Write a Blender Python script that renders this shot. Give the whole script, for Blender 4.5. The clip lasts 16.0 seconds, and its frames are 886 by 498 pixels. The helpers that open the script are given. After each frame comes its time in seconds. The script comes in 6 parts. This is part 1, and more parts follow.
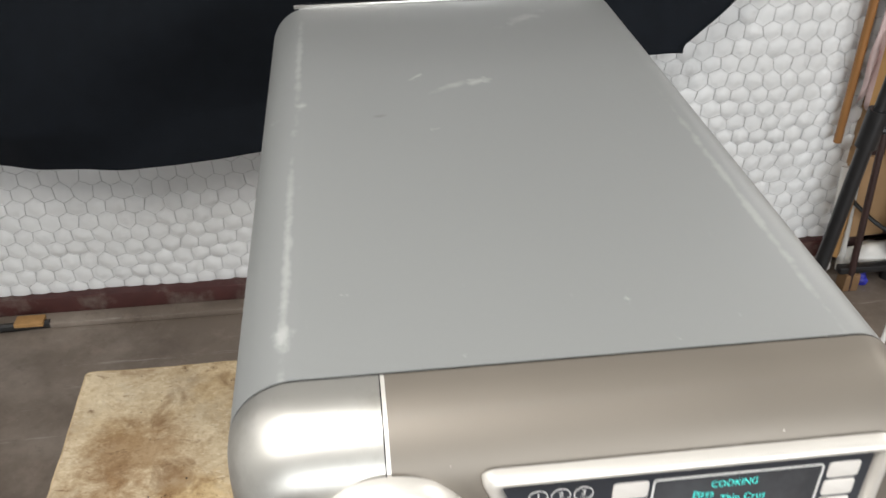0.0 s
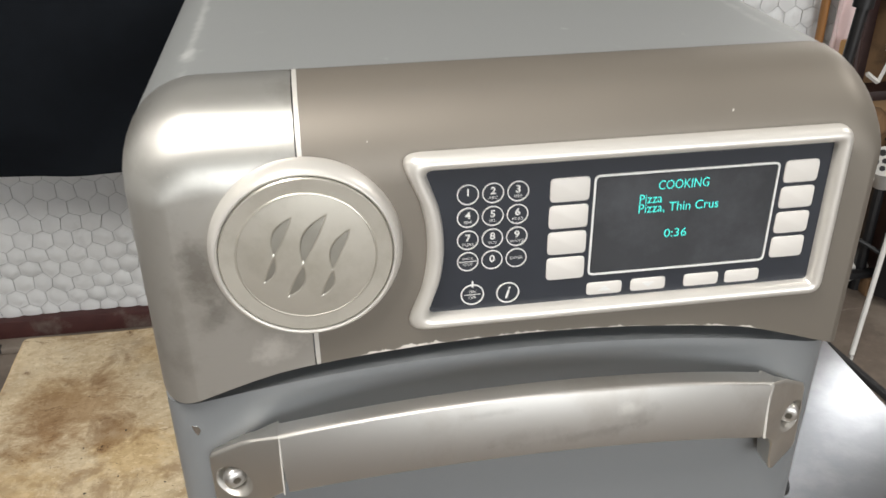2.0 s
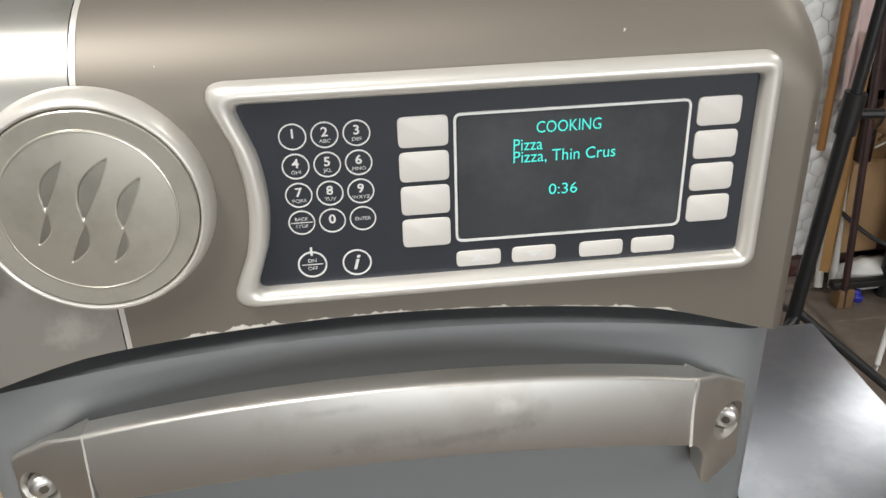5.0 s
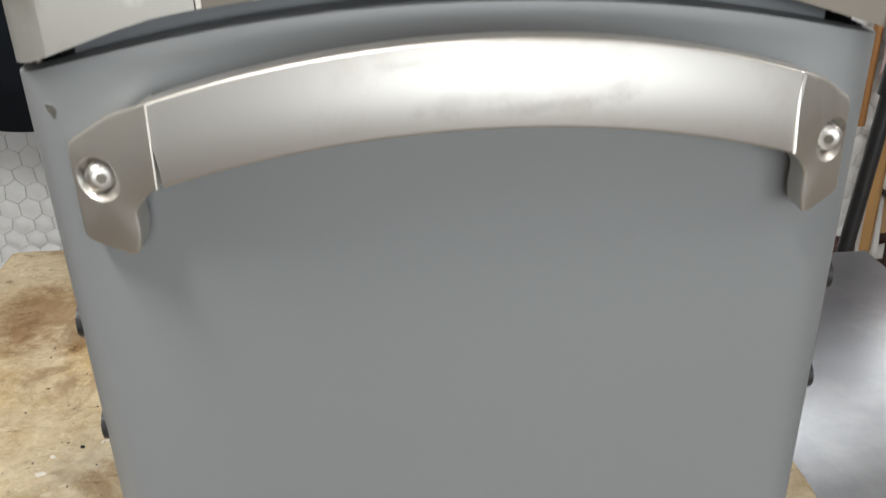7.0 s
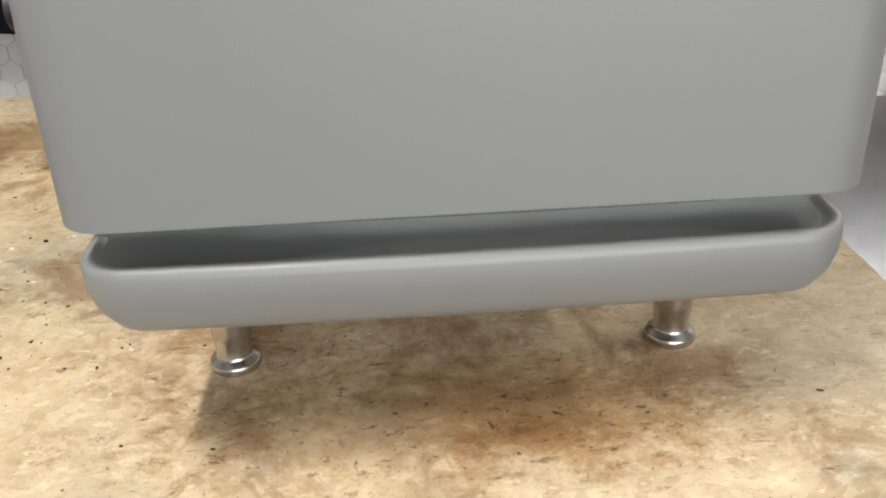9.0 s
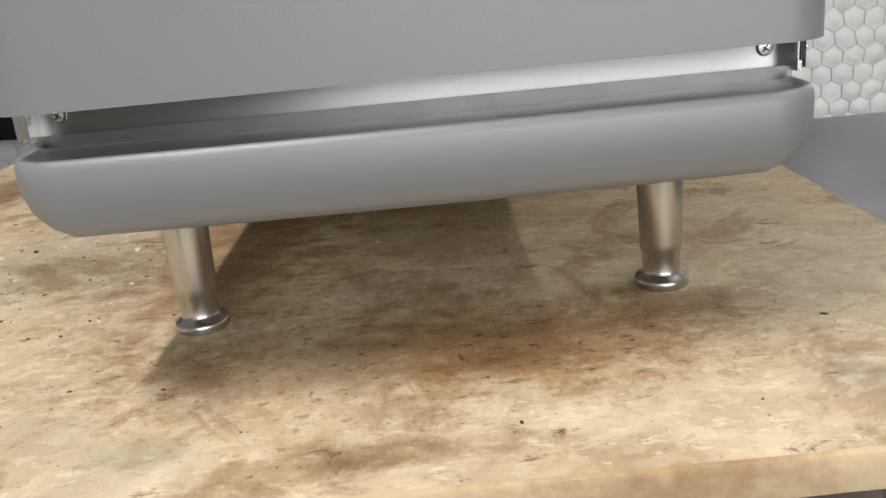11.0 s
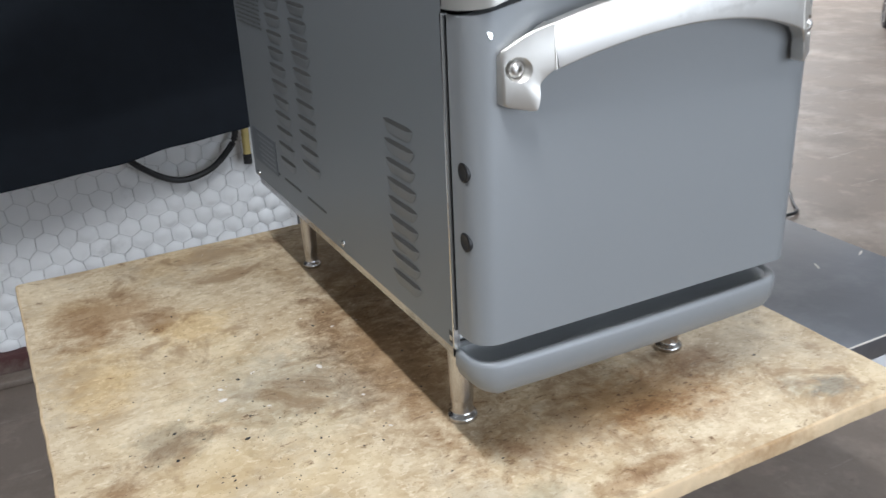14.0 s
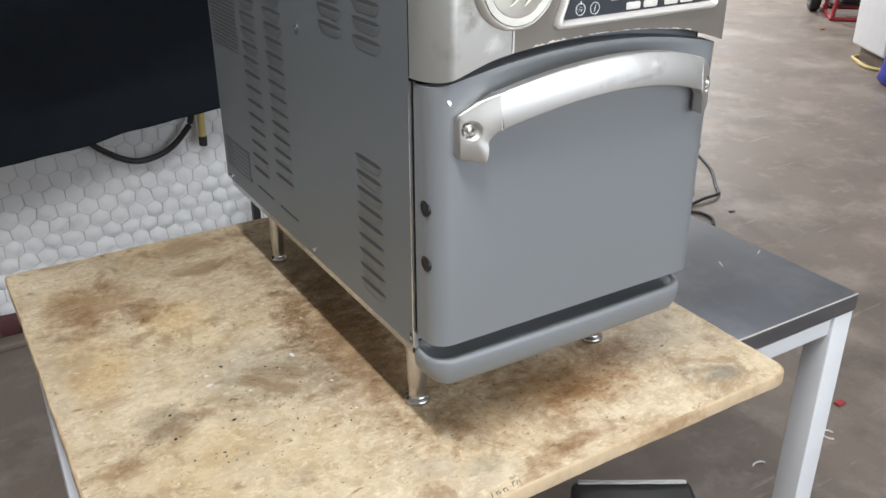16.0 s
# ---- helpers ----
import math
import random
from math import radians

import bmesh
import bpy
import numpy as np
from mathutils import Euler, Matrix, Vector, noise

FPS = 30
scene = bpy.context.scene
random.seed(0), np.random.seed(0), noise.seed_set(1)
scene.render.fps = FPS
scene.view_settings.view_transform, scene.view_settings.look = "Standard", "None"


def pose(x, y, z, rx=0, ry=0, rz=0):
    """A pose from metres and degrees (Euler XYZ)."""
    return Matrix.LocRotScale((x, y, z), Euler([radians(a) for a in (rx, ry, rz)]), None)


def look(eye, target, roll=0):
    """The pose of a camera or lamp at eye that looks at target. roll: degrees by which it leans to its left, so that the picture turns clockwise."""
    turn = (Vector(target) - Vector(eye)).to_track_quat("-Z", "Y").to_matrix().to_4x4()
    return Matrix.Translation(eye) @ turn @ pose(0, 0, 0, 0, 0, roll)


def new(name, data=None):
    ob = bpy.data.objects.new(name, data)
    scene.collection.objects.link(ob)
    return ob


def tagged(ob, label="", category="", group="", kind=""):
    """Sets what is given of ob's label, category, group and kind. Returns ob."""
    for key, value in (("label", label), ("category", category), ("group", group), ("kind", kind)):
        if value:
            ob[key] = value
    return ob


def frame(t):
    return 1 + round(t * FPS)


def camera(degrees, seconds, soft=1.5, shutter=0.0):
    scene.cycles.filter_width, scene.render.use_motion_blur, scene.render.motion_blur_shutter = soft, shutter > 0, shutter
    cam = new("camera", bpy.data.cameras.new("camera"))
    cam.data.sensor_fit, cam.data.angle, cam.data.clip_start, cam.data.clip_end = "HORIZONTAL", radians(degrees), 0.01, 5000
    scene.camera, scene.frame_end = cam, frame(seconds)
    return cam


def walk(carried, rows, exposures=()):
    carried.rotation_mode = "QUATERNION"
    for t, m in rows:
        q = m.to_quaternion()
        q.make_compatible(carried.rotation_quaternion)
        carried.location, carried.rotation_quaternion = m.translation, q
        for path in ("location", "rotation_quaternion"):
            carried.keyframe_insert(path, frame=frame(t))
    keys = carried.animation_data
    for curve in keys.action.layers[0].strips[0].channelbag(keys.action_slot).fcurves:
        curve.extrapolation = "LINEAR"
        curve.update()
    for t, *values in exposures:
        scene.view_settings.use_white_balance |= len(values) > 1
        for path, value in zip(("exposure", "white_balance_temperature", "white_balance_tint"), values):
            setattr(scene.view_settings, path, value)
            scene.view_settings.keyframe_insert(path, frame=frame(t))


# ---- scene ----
cam = camera(53.3, 16.0, shutter=0.4)
PATH = [
    (0, (0.086, -0.331, 1.694), (0.269, 1.313, 0.57), -0.5),
    (0.5, (0.087, -0.375, 1.653), (0.31, 1.285, 0.56), 0.1),
    (1, (0.086, -0.411, 1.592), (0.313, 1.304, 0.588), -0.0),
    (1.5, (0.088, -0.418, 1.531), (0.345, 1.308, 0.553), 0.6),
    (2, (0.103, -0.406, 1.492), (0.357, 1.328, 0.527), -0.7),
    (2.5, (0.127, -0.39, 1.464), (0.362, 1.349, 0.503), -1.8),
    (3, (0.146, -0.381, 1.45), (0.415, 1.357, 0.497), -1.6),
    (3.5, (0.174, -0.368, 1.44), (0.413, 1.376, 0.491), -2.1),
    (3.7, (0.188, -0.358, 1.436), (0.403, 1.389, 0.487), -2.5),
    (5.8, (0.2, -0.351, 1.416), (0.359, 1.408, 0.477), -1.4),
    (6, (0.194, -0.361, 1.399), (0.336, 1.398, 0.458), -1.7),
    (6.5, (0.175, -0.383, 1.333), (0.305, 1.389, 0.414), -1.7),
    (7, (0.163, -0.393, 1.278), (0.298, 1.393, 0.388), -1.6),
    (7.5, (0.16, -0.401, 1.234), (0.294, 1.374, 0.322), -1.7),
    (8, (0.163, -0.404, 1.184), (0.291, 1.355, 0.241), -1.9),
    (8.5, (0.171, -0.396, 1.111), (0.276, 1.372, 0.182), -2.3),
    (9, (0.172, -0.389, 1.053), (0.256, 1.393, 0.149), -2.1),
    (9.2, (0.176, -0.39, 1.035), (0.243, 1.398, 0.141), -2.3),
    (11.3, (0.218, -0.425, 0.922), (0.206, 1.481, 0.316), -5.7),
    (11.5, (0.193, -0.433, 0.927), (0.187, 1.472, 0.319), -5.6),
    (12, (0.116, -0.438, 0.959), (0.139, 1.458, 0.323), -5.4),
    (12.5, (-0.033, -0.449, 1.018), (0.321, 1.398, 0.337), -3.9),
    (13, (-0.16, -0.481, 1.074), (0.358, 1.318, 0.37), -4.6),
    (13.5, (-0.257, -0.552, 1.197), (0.416, 1.163, 0.417), -4.4),
    (14, (-0.349, -0.63, 1.288), (0.48, 1.011, 0.501), -2.6),
    (14.5, (-0.426, -0.65, 1.321), (0.504, 0.933, 0.528), -2.3),
    (15, (-0.452, -0.665, 1.347), (0.494, 0.905, 0.546), -2.3),
    (15.5, (-0.438, -0.709, 1.388), (0.506, 0.855, 0.573), -0.3),
    (16, (-0.433, -0.738, 1.419), (0.498, 0.802, 0.547), -0.2),
]
walk(cam, [(t, look(eye, target, roll)) for t, eye, target, roll in PATH], [(0, 0.05, 6600, 10), (0.5, -0.1, 6650, 10), (1.0, -0.08, 6650, 10), (2.5, -0.25, 6720, 10), (3.5, -0.36, 6720, 10), (6.0, -0.28, 6650, 9), (7.5, 0.04, 6700, 9), (9.0, 0.16, 6900, 11), (11.5, -0.13, 6550, 11), (12.3, -0.06, 6250, 11), (13.0, 0.08, 6000, 10), (14.0, 0.03, 5900, 10), (16.0, 0.0, 6180, 11)])

# ---------------------------------------------------------------- light
world = bpy.data.worlds.new("world")
scene.world = world
world.use_nodes = True
world.node_tree.nodes["Background"].inputs[0].default_value = (0.9, 0.95, 1.0, 1)
world.node_tree.nodes["Background"].inputs[1].default_value = 0.08


def overhead_strip(x, y, length, power, turn=0.0, width=0.08):
    """An area strip under the ceiling, out of view, for inferred tube lamps and added fill."""
    d = bpy.data.lights.new("overhead_strip_light", "AREA")
    d.shape, d.size, d.size_y, d.energy, d.color = "RECTANGLE", length, width, power, (1.0, 0.985, 0.96)
    ob = new("overhead_strip_light", d)
    ob.matrix_world = pose(x, y, 3.02, 0, 0, turn)
    return ob


overhead_strip(-0.50, -0.70, 1.2, 68, 90)
overhead_strip(2.6, 0.4, 1.2, 34, 90)
overhead_strip(2.75, 3.3, 1.2, 66, 0, 0.3)
# weak fill added on the left, where no lamp is known
overhead_strip(-2.2, 0.6, 1.2, 7, 90)
# two lamps added to brighten the far floor and the white cabinet
overhead_strip(3.6, 6.2, 1.2, 220, 90)
overhead_strip(7.2, 7.2, 1.2, 330, 90)

# broad unseen opening behind the camera, inferred from reflections; its daylight lights the front
d = bpy.data.lights.new("front_daylight", "AREA")
d.shape, d.size, d.size_y, d.energy, d.color = "RECTANGLE", 4.2, 2.0, 205, (0.92, 0.96, 1.0)
daylight = new("front_daylight", d)
daylight.matrix_world = look((1.65, -4.95, 1.82), (1.65, 0, 1.82))


# ---------------------------------------------------------------- materials
def material(name, colour, rough=0.5, metal=0.0, noise_scale=0.0, noise_amount=0.0, bump=0.0, bump_scale=200.0,
             spots=None, spots_scale=3.0, spots_lo=0.5, spots_hi=0.7, stretch=(1, 1, 1), rough_vary=0.0, spec=0.5,
             emit=0.0, emit_colour=None, detail=6.0, coat=0.0):
    m = bpy.data.materials.new(name)
    m.use_nodes = True
    nt = m.node_tree
    b = nt.nodes["Principled BSDF"]
    b.inputs["Roughness"].default_value, b.inputs["Metallic"].default_value = rough, metal
    b.inputs["Base Color"].default_value = (*colour, 1)
    b.inputs["Specular IOR Level"].default_value = spec
    b.inputs["Coat Weight"].default_value = coat
    tc = nt.nodes.new("ShaderNodeTexCoord")
    mp = nt.nodes.new("ShaderNodeMapping")
    mp.inputs["Scale"].default_value = stretch
    nt.links.new(tc.outputs["Object"], mp.inputs["Vector"])
    last = None
    if noise_amount:
        n = nt.nodes.new("ShaderNodeTexNoise")
        n.inputs["Scale"].default_value, n.inputs["Detail"].default_value = noise_scale, detail
        nt.links.new(mp.outputs[0], n.inputs["Vector"])
        mix = nt.nodes.new("ShaderNodeMix")
        mix.data_type = "RGBA"
        mix.inputs["A"].default_value = (*[c * (1 - noise_amount) for c in colour], 1)
        mix.inputs["B"].default_value = (*[min(1, c * (1 + noise_amount)) for c in colour], 1)
        nt.links.new(n.outputs["Fac"], mix.inputs["Factor"])
        last = mix.outputs["Result"]
        if rough_vary:
            mr = nt.nodes.new("ShaderNodeMapRange")
            mr.inputs["From Min"].default_value, mr.inputs["From Max"].default_value = 0.3, 0.7
            mr.inputs["To Min"].default_value, mr.inputs["To Max"].default_value = rough - rough_vary, rough + rough_vary
            nt.links.new(n.outputs["Fac"], mr.inputs["Value"])
            nt.links.new(mr.outputs[0], b.inputs["Roughness"])
    if spots:
        n2 = nt.nodes.new("ShaderNodeTexNoise")
        n2.inputs["Scale"].default_value, n2.inputs["Detail"].default_value = spots_scale, 9.0
        n2.inputs["Roughness"].default_value = 0.65
        nt.links.new(tc.outputs["Object"], n2.inputs["Vector"])
        ramp = nt.nodes.new("ShaderNodeMapRange")
        ramp.inputs["From Min"].default_value, ramp.inputs["From Max"].default_value = spots_lo, spots_hi
        nt.links.new(n2.outputs["Fac"], ramp.inputs["Value"])
        mix2 = nt.nodes.new("ShaderNodeMix")
        mix2.data_type = "RGBA"
        nt.links.new(ramp.outputs[0], mix2.inputs["Factor"])
        if last is None:
            mix2.inputs["A"].default_value = (*colour, 1)
        else:
            nt.links.new(last, mix2.inputs["A"])
        mix2.inputs["B"].default_value = (*spots, 1)
        last = mix2.outputs["Result"]
    if last is not None:
        nt.links.new(last, b.inputs["Base Color"])
    if bump:
        n3 = nt.nodes.new("ShaderNodeTexNoise")
        n3.inputs["Scale"].default_value, n3.inputs["Detail"].default_value = bump_scale, 4.0
        nt.links.new(mp.outputs[0], n3.inputs["Vector"])
        bp = nt.nodes.new("ShaderNodeBump")
        bp.inputs["Strength"].default_value, bp.inputs["Distance"].default_value = bump, 0.002
        nt.links.new(n3.outputs["Fac"], bp.inputs["Height"])
        nt.links.new(bp.outputs[0], b.inputs["Normal"])
    if emit:
        b.inputs["Emission Color"].default_value = (*(emit_colour or colour), 1)
        b.inputs["Emission Strength"].default_value = emit
    return m


def concrete_material():
    """Brown sealed concrete: cloudy dark stains, pale dusty patches, fine speckle and scratches."""
    m = material("stained_concrete", (0.158, 0.127, 0.102), 0.52, noise_scale=2.2, noise_amount=0.35, bump=0.12, bump_scale=60,
                 spots=(0.30, 0.255, 0.215), spots_scale=1.9, spots_lo=0.50, spots_hi=0.72, rough_vary=0.1)
    nt = m.node_tree
    b = nt.nodes["Principled BSDF"]
    tc = nt.nodes.new("ShaderNodeTexCoord")
    for scale, lo, hi, top, colour, shift, stretch in ((3.1, 0.52, 0.68, 0.5, (0.085, 0.064, 0.050), 5.0, (1, 1, 1)), (9.0, 0.55, 0.68, 0.6, (0.25, 0.20, 0.165), 12.0, (1, 1, 1)),
                                                       (22.0, 0.58, 0.72, 0.45, (0.085, 0.064, 0.052), 3.0, (1, 1, 1)), (14.0, 0.62, 0.70, 0.5, (0.36, 0.33, 0.30), 8.0, (0.25, 2.5, 1)),
                                                       (120.0, 0.62, 0.75, 0.6, (0.33, 0.29, 0.25), 1.0, (1, 1, 1))):
        mp = nt.nodes.new("ShaderNodeMapping")
        mp.inputs["Location"].default_value = (shift, shift * 1.3, 0)
        mp.inputs["Rotation"].default_value = (0, 0, 0.5)
        mp.inputs["Scale"].default_value = stretch
        nt.links.new(tc.outputs["Object"], mp.inputs["Vector"])
        n = nt.nodes.new("ShaderNodeTexNoise")
        n.inputs["Scale"].default_value, n.inputs["Detail"].default_value, n.inputs["Roughness"].default_value = scale, 8.0, 0.68
        nt.links.new(mp.outputs[0], n.inputs["Vector"])
        r = nt.nodes.new("ShaderNodeMapRange")
        r.inputs["From Min"].default_value, r.inputs["From Max"].default_value, r.inputs["To Max"].default_value = lo, hi, top
        nt.links.new(n.outputs["Fac"], r.inputs["Value"])
        x = nt.nodes.new("ShaderNodeMix")
        x.data_type = "RGBA"
        nt.links.new(r.outputs[0], x.inputs["Factor"])
        nt.links.new(b.inputs["Base Color"].links[0].from_socket, x.inputs["A"])
        x.inputs["B"].default_value = (*colour, 1)
        nt.links.new(x.outputs["Result"], b.inputs["Base Color"])
    return m


def board_material():
    """Old particle board: cream flakes, brown scorches and grey grime."""
    m = bpy.data.materials.new("stained_board")
    m.use_nodes = True
    nt = m.node_tree
    b = nt.nodes["Principled BSDF"]
    b.inputs["Roughness"].default_value = 0.62
    tc = nt.nodes.new("ShaderNodeTexCoord")

    def noise_node(scale, detail, rough=0.6, stretch=(1, 1, 1), shift=0.0, distort=0.0):
        mp = nt.nodes.new("ShaderNodeMapping")
        mp.inputs["Scale"].default_value = stretch
        mp.inputs["Location"].default_value = (shift, shift * 0.7, 0)
        nt.links.new(tc.outputs["Object"], mp.inputs["Vector"])
        n = nt.nodes.new("ShaderNodeTexNoise")
        n.inputs["Scale"].default_value, n.inputs["Detail"].default_value = scale, detail
        n.inputs["Roughness"].default_value, n.inputs["Distortion"].default_value = rough, distort
        nt.links.new(mp.outputs[0], n.inputs["Vector"])
        return n.outputs["Fac"]

    def ramp(value, lo, hi, top=1.0):
        r = nt.nodes.new("ShaderNodeMapRange")
        r.inputs["From Min"].default_value, r.inputs["From Max"].default_value = lo, hi
        r.inputs["To Max"].default_value = top
        nt.links.new(value, r.inputs["Value"])
        return r.outputs[0]

    def mix(fac, a, c, how="MIX"):
        x = nt.nodes.new("ShaderNodeMix")
        x.data_type, x.blend_type = "RGBA", how
        nt.links.new(fac, x.inputs["Factor"])
        if isinstance(a, tuple):
            x.inputs["A"].default_value = (*a, 1)
        else:
            nt.links.new(a, x.inputs["A"])
        x.inputs["B"].default_value = (*c, 1)
        return x.outputs["Result"]

    base = noise_node(15, 9, 0.62, (0.9, 1.1, 1), 0, 0.5)
    col = mix(ramp(base, 0.36, 0.62), (0.42, 0.315, 0.19), (0.645, 0.54, 0.375))
    cell = nt.nodes.new("ShaderNodeTexVoronoi")
    cell.inputs["Scale"].default_value = 120
    wob = nt.nodes.new("ShaderNodeTexNoise")
    wob.inputs["Scale"].default_value, wob.inputs["Detail"].default_value = 60, 4
    nt.links.new(tc.outputs["Object"], wob.inputs["Vector"])
    shift = nt.nodes.new("ShaderNodeVectorMath")
    shift.operation = "MULTIPLY_ADD"
    shift.inputs[1].default_value = (0.025, 0.018, 0.0)
    nt.links.new(wob.outputs["Color"], shift.inputs[0])
    nt.links.new(tc.outputs["Object"], shift.inputs[2])
    nt.links.new(shift.outputs[0], cell.inputs["Vector"])
    grey_cell = nt.nodes.new("ShaderNodeRGBToBW")
    nt.links.new(cell.outputs["Color"], grey_cell.inputs[0])
    col = mix(ramp(grey_cell.outputs[0], 0.55, 0.90, 0.30), col, (0.76, 0.67, 0.50))
    col = mix(ramp(grey_cell.outputs[0], 0.42, 0.12, 0.24), col, (0.33, 0.225, 0.115))
    fine = noise_node(150, 6, 0.7, (0.6, 1.3, 1), 2.0, 0.3)
    col = mix(ramp(fine, 0.53, 0.68, 0.42), col, (0.30, 0.195, 0.10))
    pale = noise_node(95, 6, 0.65, (0.7, 1.2, 1), 17.0, 0.4)
    col = mix(ramp(pale, 0.575, 0.645, 0.55), col, (0.78, 0.69, 0.52))
    yellow = noise_node(4.2, 6, 0.6, (1, 1, 1), 4.0)
    col = mix(ramp(yellow, 0.47, 0.66, 0.32), col, (0.60, 0.45, 0.22))
    grey = noise_node(5.5, 8, 0.68, (1, 1, 1), 11.3)
    col = mix(ramp(grey, 0.52, 0.66, 0.5), col, (0.40, 0.355, 0.285))
    brown = noise_node(7.5, 12, 0.72, (1, 1.1, 1), 23.7, 0.6)
    col = mix(ramp(brown, 0.54, 0.62, 0.7), col, (0.27, 0.172, 0.09))
    fleck = noise_node(42, 8, 0.72, (0.55, 1.5, 1), 31.0, 0.5)
    col = mix(ramp(fleck, 0.61, 0.665, 0.85), col, (0.17, 0.095, 0.045))
    speck = noise_node(260, 4, 0.6, (1, 1, 1), 7.0)
    col = mix(ramp(speck, 0.655, 0.72, 0.75), col, (0.10, 0.06, 0.035))
    ragged = noise_node(34, 12, 0.8, (0.9, 1.1, 1), 3.3, 0.4)
    # the umber patches: brown stain plus the oven's shadow, put into the colour
    scorch, rust, umber_shade, dust, amber = (0.84, 0.74, 0.63), (0.62, 0.52, 0.43), (0.56, 0.46, 0.37), (0.74, 0.76, 0.77), (1.0, 0.90, 0.70)
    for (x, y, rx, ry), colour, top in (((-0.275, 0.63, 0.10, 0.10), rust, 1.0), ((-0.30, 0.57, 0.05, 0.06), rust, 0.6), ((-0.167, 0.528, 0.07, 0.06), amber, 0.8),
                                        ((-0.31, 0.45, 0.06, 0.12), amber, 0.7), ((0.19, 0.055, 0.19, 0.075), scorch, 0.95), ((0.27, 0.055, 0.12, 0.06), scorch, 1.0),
                                        ((0.245, 0.035, 0.07, 0.022), (0.72, 0.62, 0.52), 0.9), ((0.36, 0.09, 0.05, 0.05), rust, 0.8), ((0.04, 0.30, 0.09, 0.26), umber_shade, 1.0),
                                        ((-0.11, 0.30, 0.12, 0.13), dust, 0.9), ((-0.258, 0.255, 0.05, 0.045), (0.62, 0.62, 0.62), 0.9), ((-0.031, 0.40, 0.03, 0.07), rust, 0.35),
                                        ((0.185, -0.05, 0.06, 0.016), rust, 1.0), ((0.13, -0.062, 0.05, 0.014), rust, 0.9), ((0.31, -0.01, 0.05, 0.03), rust, 0.6),
                                        ((0.455, -0.042, 0.032, 0.022), (0.66, 0.77, 0.92), 1.0), ((0.42, -0.02, 0.03, 0.03), (0.78, 0.86, 0.96), 0.7), ((-0.08, 0.77, 0.14, 0.05), rust, 0.8),
                                        ((-0.33, 0.19, 0.05, 0.02), rust, 0.9), ((0.055, -0.03, 0.03, 0.02), (0.66, 0.68, 0.66), 0.7), ((0.20, 0.52, 0.22, 0.32), umber_shade, 0.8)):
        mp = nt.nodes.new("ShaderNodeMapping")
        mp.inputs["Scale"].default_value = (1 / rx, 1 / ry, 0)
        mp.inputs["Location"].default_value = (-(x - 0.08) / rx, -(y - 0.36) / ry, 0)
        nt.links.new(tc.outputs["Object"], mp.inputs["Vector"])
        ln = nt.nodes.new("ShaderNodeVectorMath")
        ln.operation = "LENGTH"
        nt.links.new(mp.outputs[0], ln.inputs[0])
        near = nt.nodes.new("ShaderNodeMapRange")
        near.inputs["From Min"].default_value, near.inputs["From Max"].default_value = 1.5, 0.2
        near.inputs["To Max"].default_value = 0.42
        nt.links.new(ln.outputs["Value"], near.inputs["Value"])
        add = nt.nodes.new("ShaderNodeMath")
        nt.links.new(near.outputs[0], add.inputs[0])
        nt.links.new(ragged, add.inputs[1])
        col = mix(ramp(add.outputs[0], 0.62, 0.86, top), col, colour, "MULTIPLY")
        if top == 0.95:
            # charred specks gathered in this stain
            dots = nt.nodes.new("ShaderNodeMath")
            dots.operation = "MULTIPLY"
            nt.links.new(ramp(noise_node(105, 8, 0.72, (0.8, 1.3, 1), 41.0, 0.5), 0.57, 0.64, 0.9), dots.inputs[0])
            nt.links.new(ramp(ln.outputs["Value"], 1.5, 0.6), dots.inputs[1])
            col = mix(dots.outputs[0], col, (0.12, 0.062, 0.03))
    nt.links.new(col, b.inputs["Base Color"])
    bp = nt.nodes.new("ShaderNodeBump")
    bp.inputs["Strength"].default_value, bp.inputs["Distance"].default_value = 0.5, 0.0015
    nt.links.new(noise_node(130, 5), bp.inputs["Height"])
    nt.links.new(bp.outputs[0], b.inputs["Normal"])
    return m


def brushed(name, colour, rough, stretch, amount=0.12, spots=None, lo=0.55, hi=0.75, scale=9.0, across="X", aniso=0.6, upright=False):
    m = material(name, colour, rough, 1.0, 60, amount, 0.012, 300, spots, scale, lo, hi, stretch, 0.0)
    nt = m.node_tree
    if across:
        t = nt.nodes.new("ShaderNodeTangent")
        t.direction_type, t.axis = "RADIAL", across
    else:
        t = nt.nodes.new("ShaderNodeCombineXYZ")
        t.inputs[2 if upright else 0].default_value = 1.0
    b = nt.nodes["Principled BSDF"]
    b.inputs["Anisotropic"].default_value = aniso
    nt.links.new(t.outputs[0], b.inputs["Tangent"])
    return m


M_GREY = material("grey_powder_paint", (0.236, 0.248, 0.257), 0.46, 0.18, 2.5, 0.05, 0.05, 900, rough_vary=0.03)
# the same grey, lighter for the top of the housing, with scuffs
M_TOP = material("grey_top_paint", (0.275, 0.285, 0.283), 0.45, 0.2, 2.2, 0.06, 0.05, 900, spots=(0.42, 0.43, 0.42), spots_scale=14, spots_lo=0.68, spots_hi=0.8)

